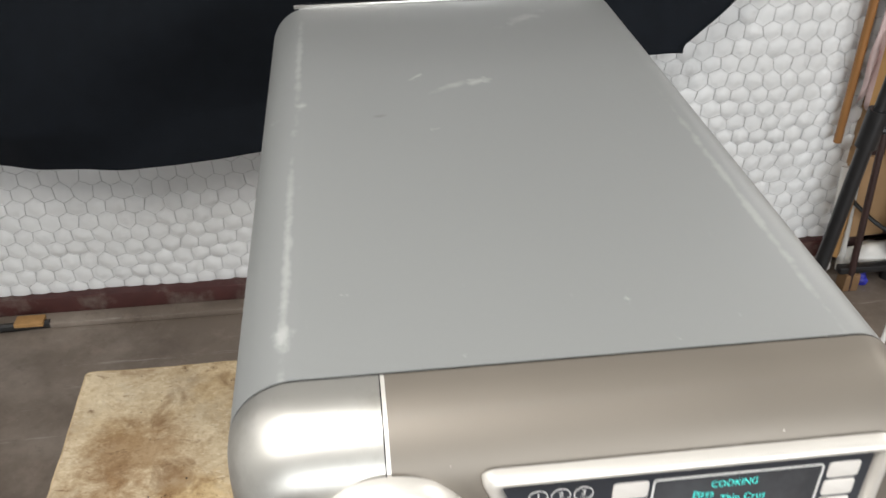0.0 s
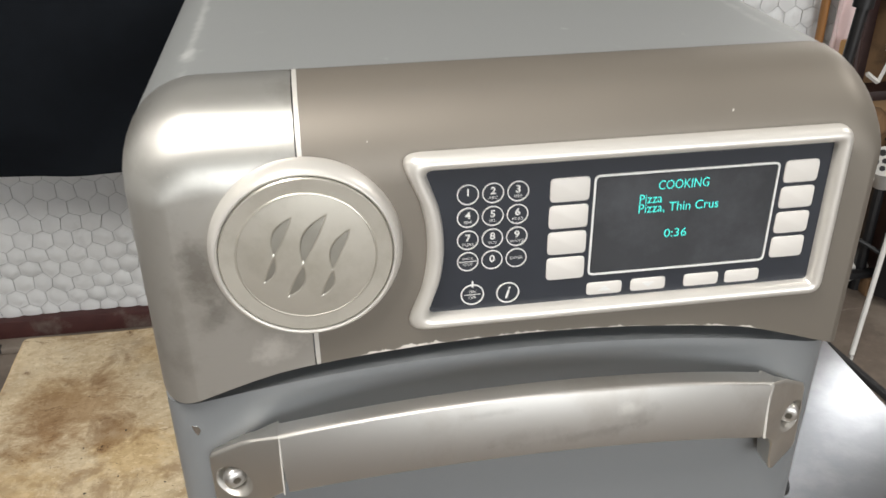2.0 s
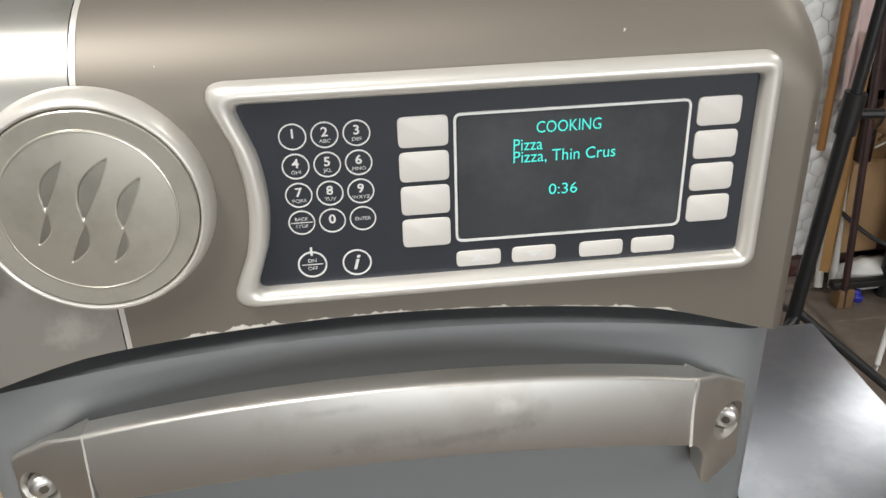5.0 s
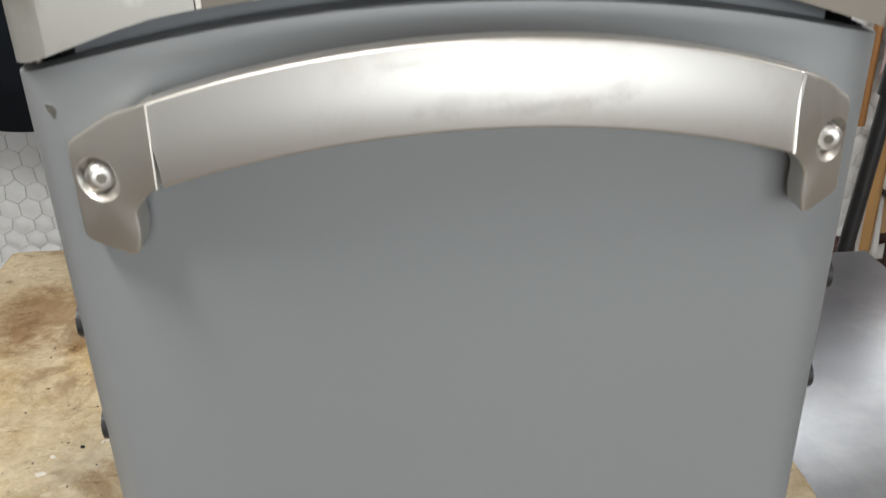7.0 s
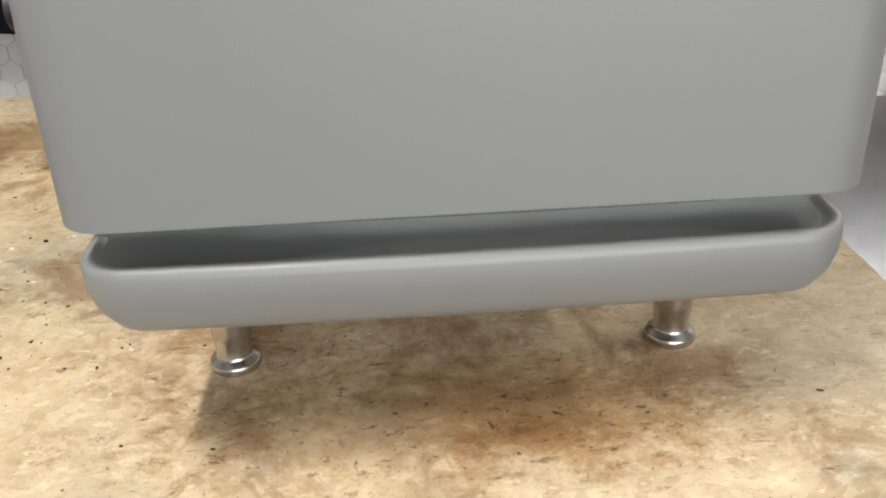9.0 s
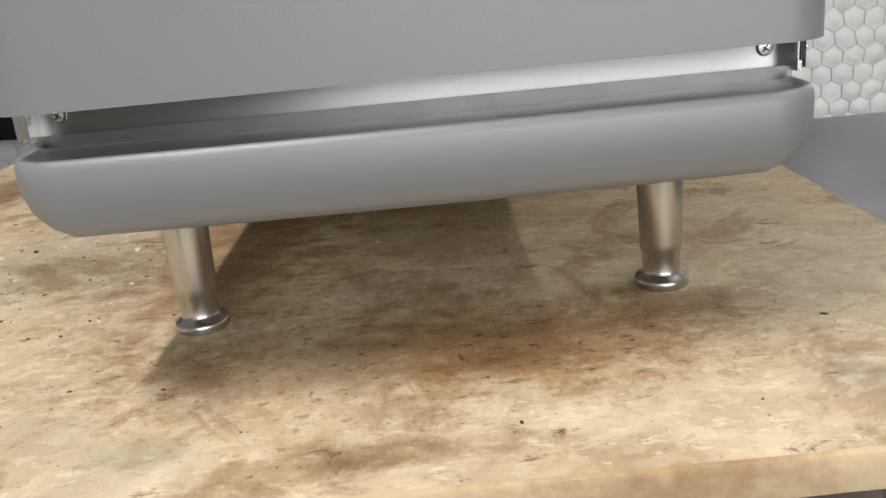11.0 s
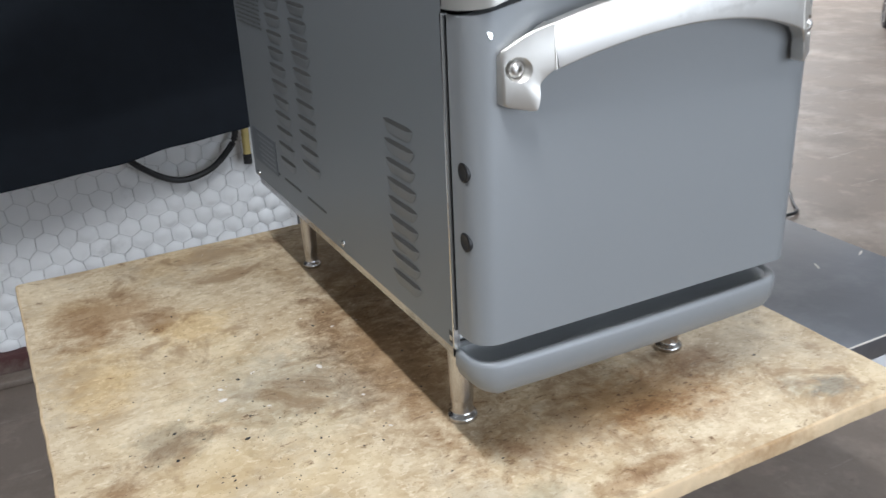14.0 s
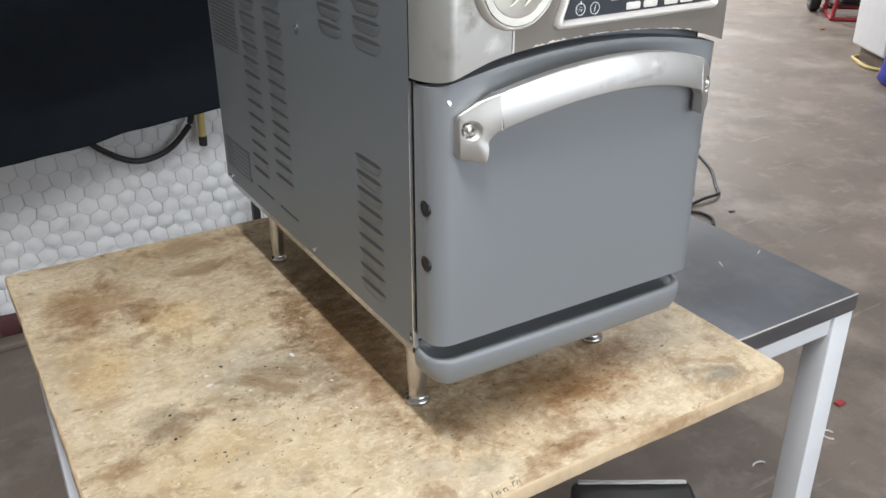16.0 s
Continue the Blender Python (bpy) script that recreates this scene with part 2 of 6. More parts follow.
def add_marks(m, marks, rag_scale=60.0, upright=False):
    """Scuffs of a given place and size (x, y, half width, half depth), ragged by noise, over a material's colour."""
    nt = m.node_tree
    b = nt.nodes["Principled BSDF"]
    tc = nt.nodes.new("ShaderNodeTexCoord")
    rag = nt.nodes.new("ShaderNodeTexNoise")
    rag.inputs["Scale"].default_value, rag.inputs["Detail"].default_value, rag.inputs["Roughness"].default_value = rag_scale, 8, 0.7
    nt.links.new(tc.outputs["Object"], rag.inputs["Vector"])
    for x, y, rx, ry, turn, colour, top in marks:
        mp = nt.nodes.new("ShaderNodeMapping")
        mp.vector_type = "TEXTURE"
        mp.inputs["Location"].default_value = (x, y, 0)
        mp.inputs["Rotation"].default_value = (0, 0, radians(turn))
        mp.inputs["Scale"].default_value = (rx, ry, 1000)
        if upright:
            mp.inputs["Location"].default_value = (x, 0, y)
            mp.inputs["Rotation"].default_value = (0, -radians(turn), 0)
            mp.inputs["Scale"].default_value = (rx, 1000, ry)
        nt.links.new(tc.outputs["Object"], mp.inputs["Vector"])
        ln = nt.nodes.new("ShaderNodeVectorMath")
        ln.operation = "LENGTH"
        nt.links.new(mp.outputs[0], ln.inputs[0])
        near = nt.nodes.new("ShaderNodeMapRange")
        near.inputs["From Min"].default_value, near.inputs["From Max"].default_value = 1.4, 0.1
        near.inputs["To Max"].default_value = 0.45
        nt.links.new(ln.outputs["Value"], near.inputs["Value"])
        add = nt.nodes.new("ShaderNodeMath")
        nt.links.new(near.outputs[0], add.inputs[0])
        nt.links.new(rag.outputs["Fac"], add.inputs[1])
        fac = nt.nodes.new("ShaderNodeMapRange")
        fac.inputs["From Min"].default_value, fac.inputs["From Max"].default_value, fac.inputs["To Max"].default_value = 0.68, 0.95, top
        nt.links.new(add.outputs[0], fac.inputs["Value"])
        mix = nt.nodes.new("ShaderNodeMix")
        mix.data_type = "RGBA"
        nt.links.new(fac.outputs[0], mix.inputs["Factor"])
        link = b.inputs["Base Color"].links[0].from_socket
        nt.links.new(link, mix.inputs["A"])
        mix.inputs["B"].default_value = (*colour, 1)
        nt.links.new(mix.outputs["Result"], b.inputs["Base Color"])


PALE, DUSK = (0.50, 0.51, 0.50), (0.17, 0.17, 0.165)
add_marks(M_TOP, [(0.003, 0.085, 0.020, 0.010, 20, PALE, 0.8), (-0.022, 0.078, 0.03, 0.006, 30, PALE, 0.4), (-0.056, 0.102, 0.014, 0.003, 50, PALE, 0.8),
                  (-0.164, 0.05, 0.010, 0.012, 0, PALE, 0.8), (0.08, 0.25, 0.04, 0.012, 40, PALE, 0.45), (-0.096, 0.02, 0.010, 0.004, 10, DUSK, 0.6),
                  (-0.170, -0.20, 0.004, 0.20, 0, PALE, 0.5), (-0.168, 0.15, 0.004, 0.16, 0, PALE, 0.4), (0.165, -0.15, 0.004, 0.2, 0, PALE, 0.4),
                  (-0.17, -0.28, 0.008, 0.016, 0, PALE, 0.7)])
# darker copy of the same grey: the sides' shade is in the colour
M_SIDE_SHADE = material("shaded_side_grey", (0.165, 0.178, 0.188), 0.44, 0.12, 2.5, 0.05, 0.05, 900)
M_TAUPE = material("satin_nickel_paint", (0.20, 0.178, 0.150), 0.48, 0.45, 7.0, 0.07, 0.012, 700, rough_vary=0.05)
M_STEEL = brushed("brushed_steel", (0.57, 0.56, 0.525), 0.39, (1.5, 30, 30), 0.02, (0.36, 0.34, 0.30), 0.52, 0.80, 14, across="", aniso=0.6)
M_NICKEL = brushed("satin_nickel", (0.65, 0.63, 0.59), 0.44, (1.5, 30, 30), 0.015, (0.50, 0.47, 0.43), 0.56, 0.80, 12, across="", aniso=0.3)
M_DISH = material("silver_dish", (0.66, 0.635, 0.565), 0.34, 0.75, 30, 0.06, 0.02, 300, (0.48, 0.46, 0.385), 25, 0.5, 0.8)
M_DULL = material("darker_nickel", (0.42, 0.40, 0.34), 0.38, 1.0, 90, 0.18, 0.05, 400)
M_GRIP = brushed("worn_nickel_grip", (0.62, 0.608, 0.582), 0.50, (1.5, 30, 30), 0.015, (0.50, 0.47, 0.43), 0.56, 0.80, 12, across="", aniso=0.4)
M_STEEL.node_tree.nodes["Principled BSDF"].inputs["Metallic"].default_value = 0.8
SMUDGE, BUFFED = (0.20, 0.185, 0.16), (0.82, 0.81, 0.77)
add_marks(M_STEEL, [(0.038 - 0.205, 1.268 - 0.71, 0.012, 0.026, 20, SMUDGE, 0.6), (0.034 - 0.205, 1.318 - 0.71, 0.03, 0.010, -10, SMUDGE, 0.25),
                    (0.048 - 0.205, 1.247 - 0.71, 0.022, 0.008, 45, SMUDGE, 0.4), (0.070 - 0.205, 1.218 - 0.71, 0.022, 0.012, 30, BUFFED, 0.9),
                    (0.022 - 0.205, 1.22 - 0.71, 0.008, 0.03, 0, SMUDGE, 0.2)], 45, True)
add_marks(M_GRIP, [(0.0, 0.462, 0.035, 0.006, 4, SMUDGE, 0.16), (0.03, 0.458, 0.05, 0.004, 2, SMUDGE, 0.22), (-0.025, 0.477, 0.02, 0.0025, 5, SMUDGE, 0.2), (0.055, 0.470, 0.01, 0.006, 0, BUFFED, 0.6),
                   (0.06, 0.463, 0.02, 0.008, 20, SMUDGE, 0.2)], 70, True)
M_FRAME = material("satin_silver_trim", (0.70, 0.675, 0.63), 0.36, 0.45, 40, 0.04, 0.03, 500)
M_CHROME = material("polished_steel", (0.74, 0.73, 0.71), 0.26, 1.0, 20, 0.05, 0.03, 400)
M_BOLT = material("satin_bolt_steel", (0.66, 0.645, 0.62), 0.40, 1.0, 60, 0.06, 0.02, 500)
M_MIRROR = material("dent_glint_mirror", (0.80, 0.80, 0.79), 0.16, 1.0, 60, 0.05)
# darker nickel that carries the shade of the pressed leaves
M_LEAF_SHADE = material("shaded_leaf_nickel", (0.40, 0.385, 0.34), 0.42, 0.9, 90, 0.15, 0.05, 400)
M_LEG = brushed("leg_steel", (0.54, 0.53, 0.52), 0.25, (40, 40, 3), 0.05, across="Z")
M_STRIP = brushed("worn_steel_strip", (0.58, 0.58, 0.57), 0.27, (3, 40, 40), 0.05, (0.30, 0.295, 0.28), 0.50, 0.78, 20)
M_SILL = brushed("polished_sill_steel", (0.48, 0.48, 0.47), 0.38, (3, 40, 40), 0.05, (0.42, 0.41, 0.39), 0.55, 0.80, 20, across="", aniso=0.9, upright=True)
M_PLATE = material("dull_label", (0.085, 0.095, 0.11), 0.4, 0.2, 60, 0.1)
M_BLACK = material("black_rubber", (0.012, 0.012, 0.013), 0.5, 0, 30, 0.2)
M_DARK = material("dark_gap", (0.05, 0.05, 0.048), 0.6, 0, 30, 0.2)
M_PANEL = material("keypad_membrane", (0.024, 0.028, 0.037), 0.36, 0, 60, 0.15, 0.03, 900)
M_SCREEN = material("display_glass", (0.042, 0.045, 0.050), 0.24, 0, 12, 0.3, spots=(0.085, 0.09, 0.10), spots_scale=14, spots_lo=0.45, spots_hi=0.8)
M_PRINT = material("white_print", (0.75, 0.75, 0.73), 0.5, 0, 60, 0.04)
M_KEY = material("soft_key", (0.72, 0.69, 0.65), 0.45, 0, 40, 0.05)
M_TEAL = material("display_digits", (0.05, 0.5, 0.45), 0.4, emit=0.8, emit_colour=(0.04, 0.70, 0.62))
M_CHIP = material("bare_paint_chip", (0.66, 0.62, 0.56), 0.6, 0, 200, 0.2)
M_TABLE = material("scuffed_steel_top", (0.225, 0.24, 0.27), 0.31, 0.9, 7.0, 0.22, 0.22, 30, (0.37, 0.39, 0.42), 6.0, 0.46, 0.82, rough_vary=0.025)
M_WHITE = material("white_enamel", (0.72, 0.73, 0.74), 0.45, 0, 14, 0.07, 0.06, 200, (0.45, 0.42, 0.38), 22, 0.66, 0.74)
M_BOARD = board_material()
M_EDGE = material("board_edge", (0.56, 0.43, 0.27), 0.75, 0, 40, 0.3, 0.4, 150, (0.33, 0.21, 0.1), 14, 0.5, 0.7)
M_CONCRETE = concrete_material()
M_SHEET = material("white_insulation_facing", (0.76, 0.77, 0.77), 0.5, 0, 18, 0.05, 0.15, 60, (0.48, 0.48, 0.47), 5.5, 0.60, 0.82)
M_WIRE = material("galvanised_wire", (0.48, 0.48, 0.48), 0.5, 0.3, 50, 0.3)
M_REDSTEEL = material("dark_red_primer", (0.062, 0.018, 0.016), 0.6, 0, 20, 0.35, 0.1, 100, (0.16, 0.13, 0.11), 9, 0.52, 0.72)
M_CLOTH = material("black_cloth", (0.0046, 0.0066, 0.0100), 0.85, 0, 20, 0.3, 0.25, 500, spec=0.2)
M_WALL = material("pale_wall", (0.55, 0.54, 0.52), 0.8, 0, 3, 0.1, 0.1, 60)
M_CEIL = material("plain_ceiling", (0.62, 0.62, 0.60), 0.8, 0, 2, 0.1, 0.1, 20)
M_CARD = material("brown_cardboard", (0.36, 0.22, 0.11), 0.8, 0, 12, 0.15, 0.1, 120)
M_PINE = material("bare_timber", (0.40, 0.225, 0.085), 0.6, 0, 10, 0.25, 0.1, 100, stretch=(6, 6, 0.6))
M_DOWEL = material("varnished_dowel", (0.30, 0.14, 0.045), 0.4, 0, 12, 0.25, 0.1, 100, stretch=(8, 8, 0.6))
M_BROWNSTEEL = material("dark_brown_paint", (0.040, 0.020, 0.018), 0.5, 0, 20, 0.35, 0.1, 100, (0.10, 0.07, 0.055), 15, 0.58, 0.72)
# darker copy of the cardboard, used as dark fill in the corner
M_DARKCARD = material("darkened_cardboard", (0.20, 0.115, 0.055), 0.85, 0, 12, 0.25, 0.1, 120, (0.09, 0.055, 0.03), 10, 0.5, 0.7)
M_BLUSH = material("pale_pink_cloth", (0.66, 0.52, 0.51), 0.8, 0, 9, 0.12, 0.2, 90, (0.62, 0.30, 0.28), 9, 0.58, 0.72)
M_BLUE = material("blue_plastic", (0.03, 0.035, 0.35), 0.4, 0, 30, 0.2)
M_RED = material("red_fabric", (0.55, 0.02, 0.02), 0.6, 0, 12, 0.25)
M_REDPAINT = material("red_machine_paint", (0.30, 0.022, 0.028), 0.5, 0, 20, 0.25, 0.1, 90, (0.12, 0.03, 0.03), 25, 0.55, 0.75)
M_PVC = material("white_pvc", (0.68, 0.67, 0.64), 0.35, 0, 12, 0.06)
M_STAND = material("black_stand_paint", (0.014, 0.014, 0.015), 0.35, 0, 40, 0.3)
M_YELLOW = material("yellow_plug", (0.58, 0.46, 0.17), 0.5, 0, 30, 0.15)


# ---------------------------------------------------------------- mesh tools
def finish(bm, name, mat, smooth=True, angle=35.0):
    me = bpy.data.meshes.new(name)
    bmesh.ops.recalc_face_normals(bm, faces=bm.faces[:])
    for f in bm.faces:
        f.smooth = smooth
    if smooth:
        for e in bm.edges:
            if len(e.link_faces) == 2 and e.calc_face_angle(0) > radians(angle):
                e.smooth = False
    bm.to_mesh(me)
    bm.free()
    for m in mat if isinstance(mat, (list, tuple)) else [mat]:
        me.materials.append(m)
    return me


def thing(name, base, label, category, group="", kind="", turn=0.0):
    ob = new(name)
    ob.empty_display_size = 0.05
    ob.location = base
    ob.rotation_euler = (0, 0, radians(turn))
    return tagged(ob, label, category, group, kind)


def place_of(ob):
    p = Vector(ob.location)
    if ob.parent:
        p = p + place_of(ob.parent)
    return p


def part(name, bm, mat, parent, label="", smooth=True, local=False, angle=35.0):
    """One mesh under a thing or part; bm is in world places unless local."""
    if not local:
        bm.transform(Matrix.Translation(-place_of(parent)))
    ob = new(name, finish(bm, name, mat, smooth, angle))
    ob.parent = parent
    if label:
        tagged(ob, label)
    return ob


def single(name, bm, mat, label, category, group="", kind="", smooth=True, angle=35.0):
    return tagged(new(name, finish(bm, name, mat, smooth, angle)), label, category, group, kind)


def box_bm(x0, x1, y0, y1, z0, z1, bevel=0.0, seg=2, bm=None):
    own = bmesh.new()
    bmesh.ops.create_cube(own, size=1)
    for v in own.verts:
        v.co = Vector((x0 + (v.co.x + 0.5) * (x1 - x0), y0 + (v.co.y + 0.5) * (y1 - y0), z0 + (v.co.z + 0.5) * (z1 - z0)))
    if bevel:
        bmesh.ops.bevel(own, geom=own.edges[:], offset=bevel, segments=seg, profile=0.5, affect="EDGES")
    return merged(bm, own)


def merged(bm, own):
    if bm is None:
        return own
    me = bpy.data.meshes.new("tmp")
    own.to_mesh(me)
    own.free()
    bm.from_mesh(me)
    bpy.data.meshes.remove(me)
    return bm


def lathe_bm(profile, centre, axis="z", n=24, bm=None):
    """profile: (radius, height) along the axis."""
    own = bmesh.new()
    rings = []
    for r, h in profile:
        ring = []
        for k in range(n):
            a = 2 * math.pi * k / n
            c, s = r * math.cos(a), r * math.sin(a)
            p = {"z": (c, s, h), "y": (c, h, s), "x": (h, c, s)}[axis]
            ring.append(own.verts.new(Vector(p) + Vector(centre)))
        rings.append(ring)
    for a, b in zip(rings, rings[1:]):
        for k in range(n):
            own.faces.new((a[k], a[(k + 1) % n], b[(k + 1) % n], b[k]))
    own.faces.new(rings[0][::-1])
    own.faces.new(rings[-1])
    return merged(bm, own)


def tube_bm(points, radius, n=8, bm=None, smooth_steps=0):
    """A round tube along points; smooth_steps puts a soft curve through them."""
    pts = [Vector(p) for p in points]
    if smooth_steps:
        out = []
        for i in range(len(pts) - 1):
            p0, p1, p2, p3 = pts[max(i - 1, 0)], pts[i], pts[i + 1], pts[min(i + 2, len(pts) - 1)]
            for k in range(smooth_steps):
                t = k / smooth_steps
                out.append(0.5 * ((2 * p1) + (p2 - p0) * t + (2 * p0 - 5 * p1 + 4 * p2 - p3) * t * t + (3 * p1 - p0 - 3 * p2 + p3) * t ** 3))
        pts = out + [pts[-1]]
    own = bmesh.new()
    rings = []
    for i, p in enumerate(pts):
        d = (pts[min(i + 1, len(pts) - 1)] - pts[max(i - 1, 0)]).normalized()
        up = Vector((0, 0, 1)) if abs(d.z) < 0.9 else Vector((1, 0, 0))
        u = d.cross(up).normalized()
        w = u.cross(d).normalized()
        r = radius[i] if isinstance(radius, (list, tuple)) else radius
        rings.append([own.verts.new(p + r * (math.cos(2 * math.pi * k / n) * u + math.sin(2 * math.pi * k / n) * w)) for k in range(n)])
    for a, b in zip(rings, rings[1:]):
        for k in range(n):
            own.faces.new((a[k], a[(k + 1) % n], b[(k + 1) % n], b[k]))
    own.faces.new(rings[0][::-1])
    own.faces.new(rings[-1])
    return merged(bm, own)


def round_poly(pts, r, n=5):
    """Rounds the corners of a closed polygon; r may be one number or one for each corner."""
    out = []
    m = len(pts)
    for i in range(m):
        p, a, b = Vector(pts[i]), Vector(pts[i - 1]), Vector(pts[(i + 1) % m])
        rr = r[i] if isinstance(r, (list, tuple)) else r
        if rr <= 0:
            out.append(p)
            continue
        da, db = (a - p), (b - p)
        cut = min(rr, 0.45 * da.length, 0.45 * db.length)
        pa, pb = p + da.normalized() * cut, p + db.normalized() * cut
        for k in range(n + 1):
            t = k / n
            out.append(pa * (1 - t) ** 2 + p * 2 * t * (1 - t) + pb * t * t)
    return out


def rect2(cx, cz, w, h, r, n=4):
    return round_poly([(cx - w / 2, cz - h / 2), (cx + w / 2, cz - h / 2), (cx + w / 2, cz + h / 2), (cx - w / 2, cz + h / 2)], r, n)


def disc2(cx, cz, r, n=28):
    return [Vector((cx + r * math.cos(2 * math.pi * k / n), cz + r * math.sin(2 * math.pi * k / n))) for k in range(n)]


def inset2(pts, d):
    """Moves a closed counter-clockwise outline inwards by d."""
    out = []
    m = len(pts)
    for i in range(m):
        t = (pts[(i + 1) % m] - pts[i - 1]).normalized()
        out.append(pts[i] + d * Vector((-t.y, t.x)))
    return out


def plate_bm(pts, y_front, y_back, bm=None, soft=0.0):
    """A plate that stands in the x-z plane, between two depths, with a softened front edge."""
    own = bmesh.new()
    layers = [(pts, y_back), (pts, y_front + soft)]
    if soft:
        layers += [(inset2(pts, soft * 0.3), y_front + soft * 0.3), (inset2(pts, soft), y_front)]
    rings = [[own.verts.new((p.x, y, p.y)) for p in ring] for ring, y in layers]
    m = len(pts)
    for a, b in zip(rings, rings[1:]):
        for k in range(m):
            own.faces.new((a[k], a[(k + 1) % m], b[(k + 1) % m], b[k]))
    own.faces.new(rings[0][::-1])
    own.faces.new(rings[-1])
    return merged(bm, own)


def ring_bm(pts, profile, bm=None):
    """Sweeps (inset, y) steps round a closed outline in the x-z plane."""
    own = bmesh.new()
    rings = [[own.verts.new((p.x, y, p.y)) for p in inset2(pts, d)] for d, y in profile]
    m = len(pts)
    for a, b in zip(rings, rings[1:]):
        for k in range(m):
            own.faces.new((a[k], a[(k + 1) % m], b[(k + 1) % m], b[k]))
    return merged(bm, own)


def text_bm(body, size, x, z, y, centre=True, stretch=1.0, bm=None, bold=0.0):
    """Letters of the built-in font, standing in the x-z plane and facing the front."""
    cu = bpy.data.curves.new("letters", "FONT")
    cu.body, cu.size, cu.offset = body, size, bold
    cu.align_x = "CENTER" if centre else "LEFT"
    cu.align_y = "CENTER"
    cu.resolution_u = 3
    ob = new("letters", cu)
    me = bpy.data.meshes.new_from_object(ob.evaluated_get(bpy.context.evaluated_depsgraph_get()))
    own = bmesh.new()
    own.from_mesh(me)
    own.transform(Matrix.Translation((x, y, z)) @ Matrix.Rotation(radians(90), 4, "X") @ Matrix.Diagonal((stretch, 1, 1, 1)))
    bpy.data.objects.remove(ob)
    bpy.data.curves.remove(cu)
    bpy.data.meshes.remove(me)
    return merged(bm, own)


# ---------------------------------------------------------------- the room
TOP = 0.71            # top of the board
FLOOR = -0.035
WALL_Y = 2.0         # face of the rear wall
def structure(name, bm, mat, label, category, smooth=False):
    return single(name, bm, mat, label, category, kind="structure", smooth=smooth)


structure("floor", box_bm(-4, 10, -5, 9, FLOOR - 0.1, FLOOR), M_CONCRETE, "stained brown polished concrete workshop floor", "floor")
# ceiling and outer walls are out of view, added to close in the light
structure("ceiling", box_bm(-4, 10, -5, 9, 3.3, 3.4), M_CEIL, "unseen pale ceiling that closes the room in", "ceiling")
structure("wall_west", box_bm(-4.15, -4, -5, 9, FLOOR, 3.3), M_WALL, "unseen plain wall that closes the room in", "wall")
south = bmesh.new()
for a, b, c, e in ((-4, -0.5, FLOOR, 3.3), (3.8, 10, FLOOR, 3.3), (-0.5, 3.8, FLOOR, 0.8), (-0.5, 3.8, 2.84, 3.3)):
    box_bm(a, b, -5.15, -5, c, e, 0, 1, south)
structure("wall_south", south, M_WALL, "unseen plain wall with an opening for the front daylight", "wall")
structure("wall_east", box_bm(10, 10.15, -5, 9, FLOOR, 3.3), M_WALL, "unseen plain wall that closes the room in", "wall")
structure("wall_far", box_bm(-4, 10, 9, 9.15, FLOOR, 3.3), M_WALL, "unseen plain wall that closes the room in", "wall")
structure("wall_north", box_bm(-4, 1.66, WALL_Y + 0.012, WALL_Y + 0.15, FLOOR, 3.3), M_SHEET, "wall lined with white insulation facing", "wall")


